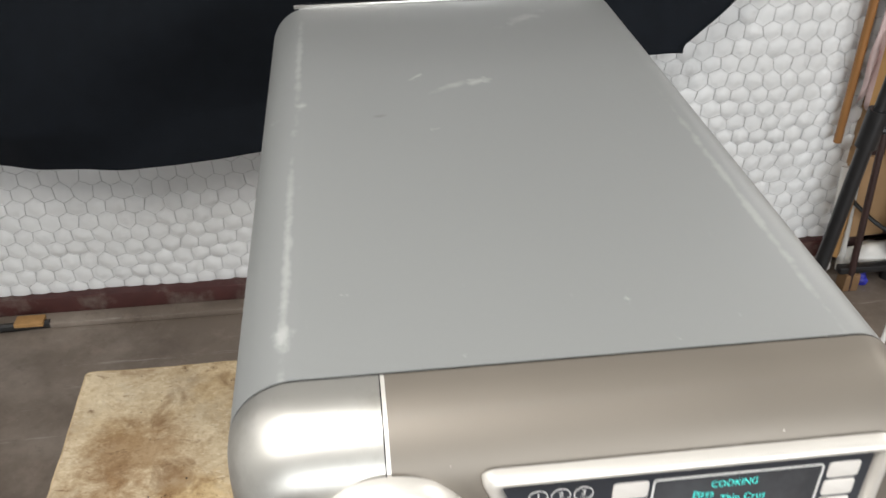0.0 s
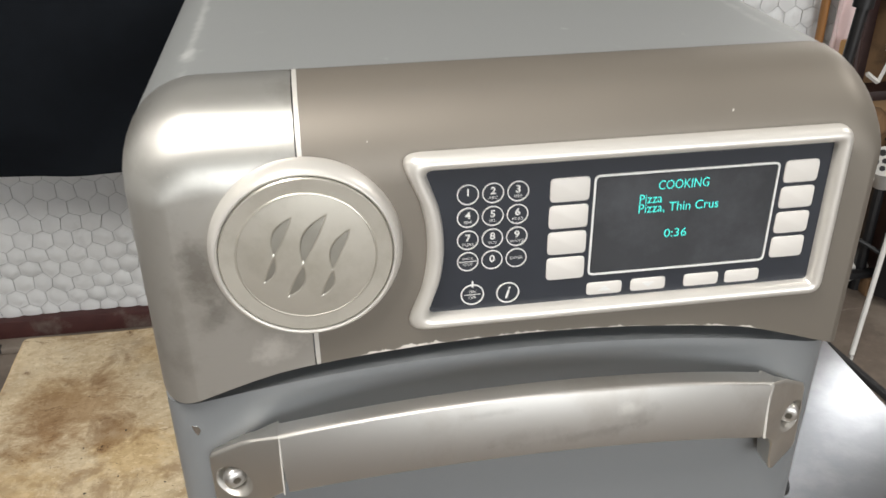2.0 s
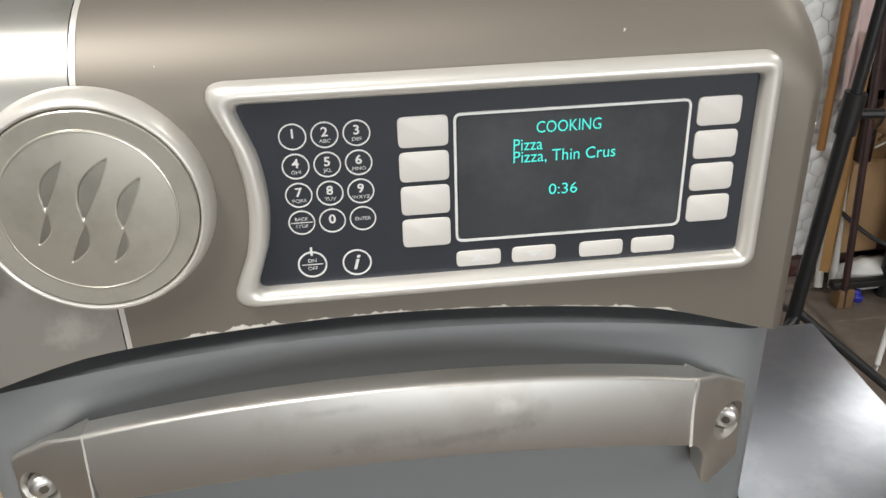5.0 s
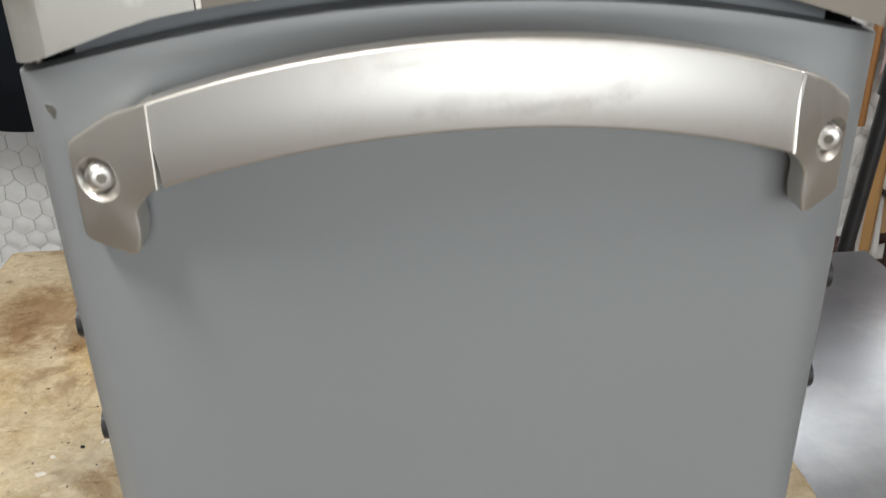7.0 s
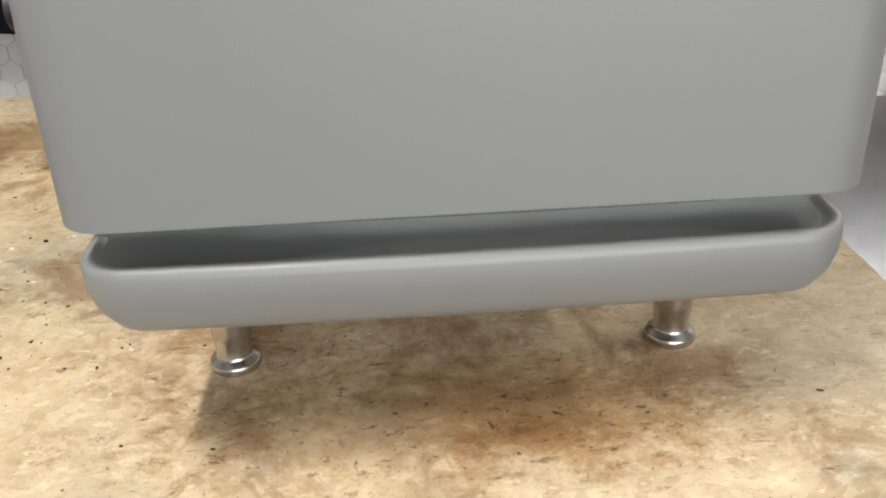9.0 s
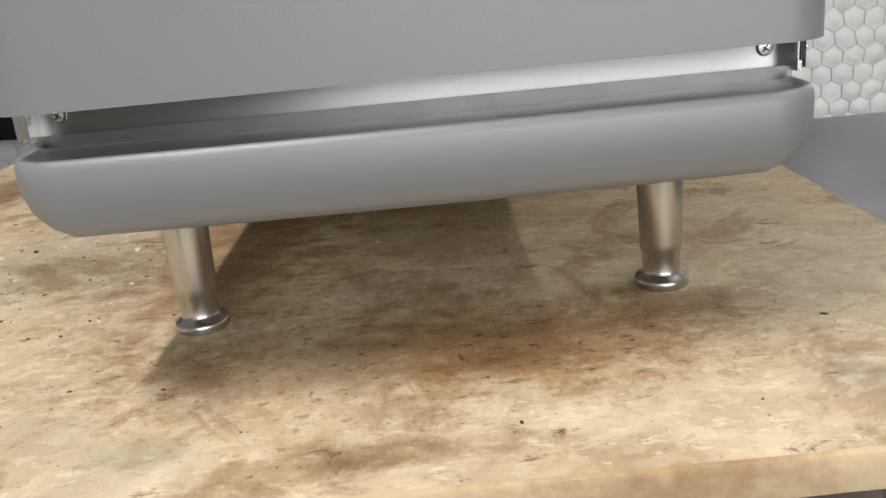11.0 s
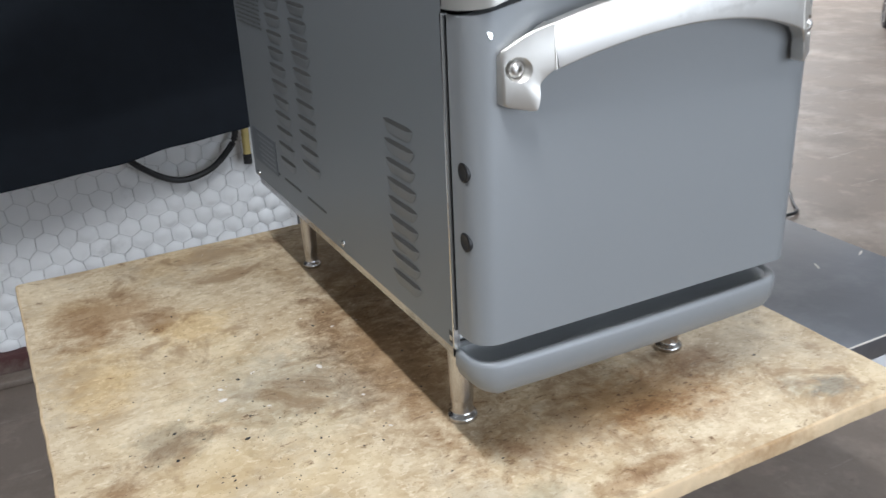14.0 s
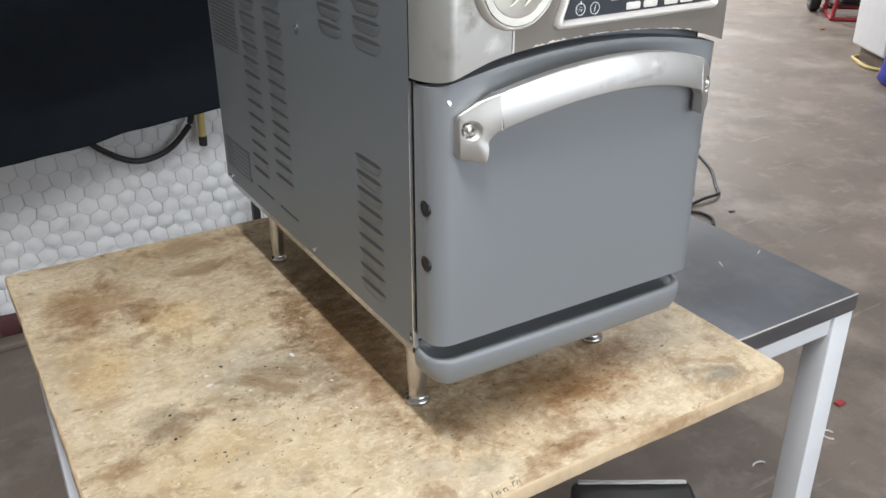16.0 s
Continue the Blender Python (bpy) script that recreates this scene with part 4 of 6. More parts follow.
def badge():
    c = (0.0915, Y_FRONT - 0.0070, 1.2780)
    b = part("badge_ring", lathe_bm([(0.0488, 0.009), (0.0488, 0.0062), (0.0485, 0.0042), (0.0478, 0.0020), (0.0468, -0.0006), (0.0456, -0.0024), (0.0446, -0.0028), (0.0437, -0.0022), (0.0432, -0.0004), (0.0430, 0.001)], c, "y", 96), M_FRAME, oven, "raised round silver rim")
    dish = part("badge_dish", lathe_bm([(0.0430, 0.001), (0.0429, -0.0021), (0.0423, -0.0027), (0.0352, -0.0024), (0.0349, -0.0029), (0.0344, -0.0031), (0.0340, -0.0028)], c, "y", 72), M_DISH, b, "satin nickel dish")
    strokes = (((-0.0055, 0.0230), (-0.0160, 0.0020), 0.0066), ((-0.0158, 0.0020), (-0.0225, -0.0130), -0.0042),
               ((0.0115, 0.0230), (-0.0022, -0.0035), 0.0083), ((-0.0020, -0.0035), (-0.0115, -0.0220), -0.0057),
               ((0.0225, 0.0140), (0.0120, -0.0080), 0.0068), ((0.0122, -0.0080), (0.0055, -0.0230), -0.0045))
    leaves = []
    for p, q, bulge in strokes:
        p, q, bulge = Vector(p), Vector(q), bulge * 0.76
        d = q - p
        leaves.append((p, d, Vector((d.y, -d.x)).normalized(), d.length, bulge))

    def sink(x, z):
        """Depth of the pressed leaves at a place on the disc, 0 to 1."""
        deep = 0.0
        for p, d, nrm, length, bulge in leaves:
            r = Vector((x, z)) - p
            t = r.dot(d) / length ** 2
            if 0 < t < 1:
                edge = math.sin(math.pi * t)
                a = r.dot(nrm) / bulge
                m = min(edge * 1.05 - a, a + edge * 0.14) * abs(bulge)
                deep = max(deep, min(1.0, max(0.0, m / 0.0009)))
        return deep

    bm = bmesh.new()
    step, R = 0.00055, 0.0341
    n = int(R / step) + 1
    grid = {}
    for i in range(-n, n + 1):
        for j in range(-n, n + 1):
            x, z = i * step, j * step
            r = math.hypot(x, z)
            if r > R + step:
                continue
            if r > R:
                x, z = x * R / r, z * R / r
            k = sink(x, z)
            dome = 0.0028 + 0.0016 * (1 - (min(r, R) / R) ** 2)
            grid[i, j] = bm.verts.new((c[0] + x, c[1] - dome + 0.0013 * k, c[2] + z))
    for (i, j), v in grid.items():
        quad = [grid.get((i, j)), grid.get((i + 1, j)), grid.get((i + 1, j + 1)), grid.get((i, j + 1))]
        quad = [q for q in quad if q]
        if len(quad) == 4:
            bm.faces.new(quad)
    part("badge_disc", bm, M_DISH, b, "domed nickel disc with pressed leaf marks", angle=60)
    # darker leaf laid in each dent, so its shade is in the colour
    for p, d, nrm, length, bulge in leaves:
        bm = bmesh.new()
        ring = []
        for sgn, ts in ((0.94, range(1, 14)), (-0.06, range(13, 0, -1))):
            for k in ts:
                t = k / 14
                pt = p + d * t + nrm * bulge * math.sin(math.pi * t) * sgn
                r = pt.length
                ring.append(bm.verts.new((c[0] + pt.x, c[1] - 0.0028 - 0.0016 * (1 - (r / R) ** 2) + 0.0004, c[2] + pt.y)))
        bm.faces.new(ring)
        part("pressed_leaf", bm, M_LEAF_SHADE, b, "leaf-shaped dent with its shade in a darker nickel", False)


badge()


def panel_outline(d):
    """The rim's outline, moved inwards by d: square right end, hollow left end that follows the badge."""
    left = []
    top, low = 1.3240 - d, 1.2248 + d
    for f in (0.0, 0.24, 0.28, 0.33, 0.38, 0.44, 0.5, 0.56, 0.62, 0.67, 0.72, 0.76, 1.0):
        z = top - (top - low) * f
        left.append((0.1405 + d + 0.0135 * (1 - ((z - 1.2744) / 0.0498) ** 2), z))
    raw = [(0.3775 - d, low), (0.3775 - d, top)] + left
    r = max(0.0025, 0.008 - d)
    return round_poly(raw, [r, r] + [max(0.003, 0.0125 - d)] + [0.0] * 11 + [max(0.003, 0.0125 - d)], 7)


def loft_bm(rings):
    """Joins closed outlines of the x-z plane, each at its depth."""
    own = bmesh.new()
    vs = [[own.verts.new((p.x, y, p.y)) for p in pts] for pts, y in rings]
    n = len(vs[0])
    for a, b in zip(vs, vs[1:]):
        for k in range(n):
            own.faces.new((a[k], a[(k + 1) % n], b[(k + 1) % n], b[k]))
    return own


def control_panel():
    y = Y_FRONT
    rim = part("panel_frame", loft_bm([(panel_outline(d), y + h) for d, h in ((-0.0012, 0.002), (-0.0010, -0.0022), (0.0002, -0.0048), (0.0022, -0.0066), (0.0044, -0.0066), (0.0062, -0.0052), (0.0074, -0.0026), (0.0079, 0.001))]), M_FRAME, oven, "rounded satin silver rim round the keypad", angle=80)
    face = part("keypad", plate_bm(panel_outline(0.0074), y - 0.0003, y + 0.002), M_PANEL, rim, "dark blue-black membrane keypad", False)
    yf = y - 0.0003
    # display
    scr = part("display", plate_bm(rect2(0.2907, 1.2770, 0.0978, 0.0560, 0.0025), yf - 0.0004, yf + 0.001), M_SCREEN, face, "dark glossy display window", False)
    part("display_border", ring_bm(rect2(0.2907, 1.2770, 0.1013, 0.0595, 0.0035), [(0, yf), (0, yf - 0.0007), (0.0011, yf - 0.0007), (0.0011, yf)]), M_PRINT, face, "thin white printed border", False)
    yt = yf - 0.0007
    for s, size, x, z, st, mid in (("COOKING", 0.0074, 0.2888, 1.2982, 0.80, True), ("Pizza", 0.0076, 0.2648, 1.2908, 0.86, False), ("Pizza, Thin Crus", 0.0076, 0.2648, 1.2853, 0.90, False), ("0:36", 0.0072, 0.2873, 1.2695, 1.06, True)):
        part("display_text", text_bm(s, size, x, z, yt, mid, st), M_TEAL, face, "glowing teal display letters", False)
    # soft keys
    key_i = plate_bm(rect2(0, 0, 0.0210, 0.0134, 0.0026), -0.0008, 0.0005, None, 0.0004)
    key_l = finish(key_i, "soft_key", M_KEY)
    key_r = finish(plate_bm(rect2(0, 0, 0.0192, 0.0128, 0.0026), -0.0008, 0.0005, None, 0.0004), "soft_key", M_KEY)
    key_b = finish(plate_bm(rect2(0, 0, 0.0200, 0.0076, 0.0022), -0.0008, 0.0005, None, 0.0004), "soft_key", M_KEY)
    spots = [(key_l, 0.2274, 1.2997 - 0.0155 * k) for k in range(4)] + [(key_r, 0.3538, 1.3005 - 0.0152 * k) for k in range(4)]
    spots += [(key_b, x, 1.2386) for x in (0.2502, 0.2752, 0.3060, 0.3300)]
    base = place_of(face)
    for mesh, x, z in spots:
        ob = new("soft_key", mesh)
        ob.parent = face
        ob.location = Vector((x, yf, z)) - base
    # round keys
    ring = finish(ring_bm(disc2(0, 0, 0.0057), [(0, 0), (0, -0.0004), (0.00055, -0.0004), (0.00055, 0)]), "key_ring", M_PRINT, False)
    letters = ("1", "", "2", "ABC", "3", "DEF", "4", "GHI", "5", "JKL", "6", "MNO", "7", "PQRS", "8", "TUV", "9", "WXYZ")
    k = 0
    yk = yf - 0.0004
    for row in range(3):
        for col in range(3):
            x, z = 0.1742 + 0.0130 * col, 1.3010 - 0.0130 * row
            ob = new("key_ring", ring)
            ob.parent = face
            ob.location = Vector((x, yf, z)) - base
            bm = text_bm(letters[k], 0.0056, x, z + 0.0012, yk, True, 1.05, None, 0.00012)
            if letters[k + 1]:
                text_bm(letters[k + 1], 0.0022, x, z - 0.0026, yk, True, 1.15, bm)
            part("key_print", bm, M_PRINT, face, "", False)
            k += 2
    for x, words in ((0.1742, ("BACK", "STOP")), (0.1872, ("0",)), (0.2002, ("ENTER",))):
        z = 1.2622
        ob = new("key_ring", ring)
        ob.parent = face
        ob.location = Vector((x, yf, z)) - base
        if words == ("0",):
            bm = text_bm("0", 0.0058, x, z + 0.0006, yk, True, 1.05, None, 0.00012)
        elif len(words) == 1:
            bm = text_bm(words[0], 0.0023, x, z, yk)
        else:
            bm = text_bm(words[0], 0.0022, x, z + 0.0017, yk)
            text_bm(words[1], 0.0022, x, z - 0.0017, yk, True, 1.0, bm)
            box_bm(x - 0.0046, x + 0.0046, yk, yk + 0.0003, z - 0.00015, z + 0.00015, 0, 1, bm)
        part("key_print", bm, M_PRINT, face, "", False)
    big = disc2(0, 0, 0.0064)
    mesh = finish(ring_bm(big, [(0, 0), (0, -0.0004), (0.0007, -0.0004), (0.0007, 0)]), "key_ring", M_PRINT, False)
    for x, z in ((0.1768, 1.2416), (0.1962, 1.2410)):
        ob = new("key_ring", mesh)
        ob.parent = face
        ob.location = Vector((x, yf, z)) - base
    bm = text_bm("ON", 0.0025, 0.1768, 1.2435, yk)
    text_bm("OFF", 0.0025, 0.1768, 1.2397, yk, True, 1.0, bm)
    box_bm(0.1723, 0.1813, yk, yk + 0.0003, 1.24145, 1.24175, 0, 1, bm)
    box_bm(0.1763, 0.1773, yk - 0.0002, yk + 0.0003, 1.2462, 1.2500, 0, 1, bm)
    part("key_print", bm, M_PRINT, face, "", False)
    bm = text_bm("i", 0.0105, 0.1962, 1.2410, yk, True, 1.0, None, 0.0002)
    for v in bm.verts:
        v.co.x += (v.co.z - 1.2410) * 0.28
    part("key_print", bm, M_PRINT, face, "", False)
    for x in (0.2502, 0.2752):
        s = 1 if x < 0.26 else -1
        tri = [Vector((x - 0.0035 * s, 1.2386 - 0.0014 * s)), Vector((x + 0.0035 * s, 1.2386 - 0.0014 * s)), Vector((x, 1.2386 + 0.0016 * s))]
        part("arrow_mark", plate_bm(tri, yf - 0.0010, yf - 0.0006), M_PRINT, face, "", False)


control_panel()


def paint_wear():
    """Flaked paint along the lower lip of the bezel and small nicks on it."""
    rng = random.Random(12)
    bm = bmesh.new()
    x = 0.115
    while x < 0.338:
        L = rng.uniform(0.008, 0.030)
        h = rng.choice((0.0004, 0.0006, 0.0009, 0.0011, 0.0019))
        n = max(6, int(L / 0.0009))
        own = bmesh.new()
        low = [own.verts.new((x + L * k / n, Y_FRONT - 0.0003, arch(x + L * k / n) + 0.0053)) for k in range(n + 1)]
        high, roam = [], 0.9
        for k in range(n + 1):
            fade = min(1.0, min(k, n - k) / 4)
            roam = 0.45 * roam + 0.55 * (0.1 + 1.7 * rng.random() ** 1.6)
            up = max(0.0001, h * fade * roam)
            high.append(own.verts.new((x + L * k / n, Y_FRONT - 0.0003, low[k].co.z + up)))
        for k in range(n):
            own.faces.new((low[k], low[k + 1], high[k + 1], high[k]))
        merged(bm, own)
        x += L + (rng.uniform(0.0005, 0.003) if rng.random() < 0.7 else rng.uniform(0.004, 0.012))
    tagged(part("flaked_paint", bm, M_CHIP, oven, "pale flaked paint along the lower lip", False), kind="stuff")
    bm = bmesh.new()
    for px, pz in ((0.125, 1.333), (0.31, 1.337), (0.392, 1.315), (0.394, 1.275), (0.391, 1.262), (0.393, 1.258), (0.4, 1.29), (0.05, 1.337), (0.075, 1.338), (0.03, 1.322)):
        own = bmesh.new()
        s = rng.uniform(0.0004, 0.0008)
        own.faces.new([own.verts.new((px + s * a, Y_FRONT - 0.0003 + (0.0035 if px > 0.388 else 0), pz + s * b)) for a, b in ((-0.6, -1), (0.5, -0.7), (0.7, 0.9), (-0.4, 1.2))])
        merged(bm, own)
    tagged(part("paint_nick", bm, M_CHIP, oven, "", False), kind="stuff")


paint_wear()


def door():
    z0 = 0.8742
    x0, x1 = 0.003, W - 0.003
    r = 0.024
    xs = []
    for k in range(9):
        a = k / 8 * math.pi / 2
        xs.append((x0 + r * (1 - math.cos(a)), r * (1 - math.sin(a))))
    for k in range(1, 40):
        xs.append((x0 + r + (x1 - x0 - 2 * r) * k / 40, 0.0))
    for k in range(8, -1, -1):
        a = k / 8 * math.pi / 2
        xs.append((x1 - r * (1 - math.cos(a)), r * (1 - math.sin(a))))
    xs = [(x0, 0.042)] + xs + [(x1, 0.042)]
    rows = 40
    bm = bmesh.new()
    grid = []
    for j in range(rows + 3):
        line = []
        for x, y in xs:
            top = door_top(x)
            v = max(0, min(rows, j - 1)) / rows
            v = 1 - (1 - v) ** 1.5
            z = z0 + v * (top - z0)
            yy = y
            # finger scoop above the handle
            t = (top - z - 0.006) / 0.046
            if 0 < t < 1 and abs(x - W / 2) < 0.165:
                e = math.cos((x - W / 2) / 0.165 * math.pi / 2) ** 0.7
                yy += 0.004 * e * math.sin(math.pi * min(1, t ** 0.6)) ** 1.3
            # upper lip swells forward towards the middle
            e = max(0.0, min(1.0, (z - (top - 0.110)) / 0.106))
            yy -= 0.0095 * e * e * (3 - 2 * e) * max(0.0, math.cos((x - W / 2) / (W / 2) * math.pi / 2)) ** 0.8
            if j == 0:
                z = z0 - 0.0005
                yy = y + 0.010 if y < 0.03 else y
            if j == rows + 2:
                yy = y + 0.012 if y < 0.03 else y
                z += 0.0005
            line.append(bm.verts.new((x, yy, z)))
        grid.append(line)
    for a, b in zip(grid, grid[1:]):
        for k in range(len(xs) - 1):
            try:
                bm.faces.new((a[k], a[k + 1], b[k + 1], b[k]))
            except ValueError:
                pass
    bm.faces.new(grid[0])
    bmesh.ops.remove_doubles(bm, verts=bm.verts[:], dist=0.00003)
    d = part("door", bm, M_GREY, oven, "closed smooth grey painted oven door", angle=50)
    for x, s in ((x0, -1), (x1, 1)):
        for z in (1.043, 0.9765):
            part("hole_plug", lathe_bm([(0.0092, 0.003 * -s), (0.0092, 0.0001 * s), (0.0072, 0.0007 * s), (0.0055, 0.0001 * s)], (x, 0.0215, z), "x", 20), M_BLACK, d, "black plastic plug")
    # mirror facet tilted towards the front daylight to give the dent its glint
    own = plate_bm(round_poly([(-0.0027, 0.0034), (-0.0013, -0.0012), (0.0007, -0.0036), (0.0020, -0.0006), (0.0027, 0.0030), (0.0005, 0.0024)], [0.0006] * 6, 3), -0.0004, 0.0016)
    own.transform(Matrix.Translation((0.0205, -0.0012, 1.163)) @ Matrix.Rotation(-0.12, 4, "Z") @ Matrix.Rotation(-0.11, 4, "X"))
    part("dent", own, M_MIRROR, d, "small dent in the paint, mirrored so that it glints")


door()


def joint_bm(joint, side, z_mid):
    """Bright line where grip and bracket meet."""
    x = joint + (0.0002 if side == 0 else -0.0002)
    half = 0.0005 if side == 0 else 0.0008
    own = box_bm(x - half, x + half, -0.0276, -0.014, z_mid(x) - 0.0183, z_mid(x) + 0.0186, 0.0002, 1)
    for v in own.verts:
        v.co.y += 0.13 * (v.co.z - 1.150)
    return own


def handle():
    mid = 0.2102

    def z_mid(x):
        return 1.1775 - 0.0255 * ((x - mid) / 0.143) ** 2

    def y_out(x):
        return -0.0450 + 0.0190 * ((x - mid) / 0.143) ** 2

    bm = bmesh.new()
    sec = [(-0.0182, 0.012), (-0.0184, 0.0030), (-0.0181, 0.0011), (-0.0176, 0.0003), (-0.0168, 0.0), (0.0, -0.0001), (0.0168, 0.0), (0.0176, 0.0003), (0.0181, 0.0011), (0.0184, 0.0030), (0.0182, 0.012)]
    rings = []
    n = 44
    for k in range(n + 1):
        x = 0.0677 + 2 * (mid - 0.0677) * k / n
        slope = -2 * 0.0255 * (x - mid) / 0.143 ** 2
        nx, nz = -slope, 1.0
        ln = math.hypot(nx, nz)
        rings.append([bm.verts.new((x + dz * nx / ln * 0.35, y_out(x) + dy + 0.13 * dz - 0.0005, z_mid(x) + dz)) for dz, dy in sec])
    for a, b in zip(rings, rings[1:]):
        for k in range(len(sec)):
            bm.faces.new((a[k], a[(k + 1) % len(sec)], b[(k + 1) % len(sec)], b[k]))
    bm.faces.new(rings[0])
    bm.faces.new(rings[-1])
    grip = part("handle", bm, M_GRIP, oven, "arched satin nickel door handle", angle=50)
    left = [(0.0255, 1.1500), (0.0262, 1.1045), (0.0530, 1.0990), (0.0558, 1.1120), (0.0550, 1.1215), (0.0590, 1.1270), (0.0668, 1.1335), (0.0668, 1.1712), (0.0480, 1.1645)]
    rad = [0.004, 0.005, 0.005, 0.004, 0.003, 0.003, 0.0, 0.0, 0.004]
    for side in (0, 1):
        pts = left if side == 0 else [(0.3520 + (0.0668 - x) * 0.915, z) for x, z in left][::-1]
        rr = rad if side == 0 else rad[::-1]
        pl = round_poly(pts, rr, 4)
        joint, outer = (0.0668, 0.0255) if side == 0 else (0.3520, 0.3898)
        cx, cz = (0.0388, 1.1350) if side == 0 else (0.3786, 1.1332)

        def face_y(x, z):
            k = max(0.0, min(1.0, (x - joint) / (outer - joint)))
            return -0.0268 + (0.0180 if side == 0 else 0.0235) * k + 0.07 * (z - 1.150)

        def back_y(x):
            return -0.0105 + 0.0135 * max(0.0, min(1.0, abs(x - joint) / 0.036))

        own = bmesh.new()
        front, soft, rim = [], [], []
        for ring, inset, deep in ((front, 0.0018, 0.0), (soft, 0.0007, 0.0005), (rim, 0.0, 0.0018)):
            for p, q in zip(pl, inset2(pl, inset)):
                by_joint = abs(p.x - joint) < 0.001
                x = p.x if by_joint else q.x
                z = p.y - math.copysign(inset, p.y - 1.152) if by_joint else q.y
                ring.append(own.verts.new((x, face_y(x, z) + deep, z)))
        rear = [own.verts.new((p.x, back_y(p.x), p.y - (0.005 if p.y > 1.145 and abs(p.x - joint) > 0.002 else 0.0))) for p in pl]
        m = len(pl)
        for a, e in ((front, soft), (soft, rim), (rim, rear)):
            for k in range(m):
                own.faces.new((a[k], a[(k + 1) % m], e[(k + 1) % m], e[k]))
        loops = []
        for r, deep in ((0.0106, 0.0), (0.0102, 0.0004), (0.0076, 0.0044), (0.0075, 0.0070)):
            loop = []
            for k in range(24):
                x, z = cx + r * math.cos(k * math.pi / 12), cz + r * math.sin(k * math.pi / 12)
                loop.append(own.verts.new((x, face_y(x, z) + deep, z)))
            loops.append(loop)
        for a, e in zip(loops, loops[1:]):
            for k in range(24):
                own.faces.new((a[k], a[(k + 1) % 24], e[(k + 1) % 24], e[k]))
        own.faces.new(loops[-1])
        edges = [own.edges.get((front[k], front[(k + 1) % m])) for k in range(m)] + [own.edges.get((loops[0][k], loops[0][(k + 1) % 24])) for k in range(24)]
        bmesh.ops.triangle_fill(own, use_beauty=True, use_dissolve=False, edges=edges)
        bmesh.ops.recalc_face_normals(own, faces=own.faces[:])
        part("bracket", own, M_NICKEL, grip, "cast satin nickel handle bracket", angle=30)
        own = lathe_bm([(0.0066, 0.002), (0.0066, -0.0012), (0.0062, -0.0022), (0.0050, -0.0034), (0.0034, -0.0039)], (0, 0, 0), "y", 28)
        lathe_bm([(0.0030, -0.0036), (0.0030, -0.0041), (0.0025, -0.0041), (0.0024, -0.0038)], (0, 0, 0), "y", 6, own)
        turn = Matrix.Rotation(0.35 if side == 0 else -0.35, 4, "Z")
        own.transform(Matrix.Translation((cx, face_y(cx, cz) + 0.0042, cz)) @ turn)
        part("bolt", own, M_BOLT, grip, "button-head bolt with hex socket")
        # flat darker disc in place of the socket's hollow
        own = lathe_bm([(0.0024, -0.0040), (0.0001, -0.0040)], (0, 0, 0), "y", 6)
        own.transform(Matrix.Translation((cx, face_y(cx, cz) + 0.0041, cz)) @ turn)
        part("joint_line", joint_bm(joint, side, z_mid), M_FRAME, grip, "thin bright joint")
        part("hex_socket", own, M_DULL, grip, "flat darker hex disc in the bolt head's socket")


handle()


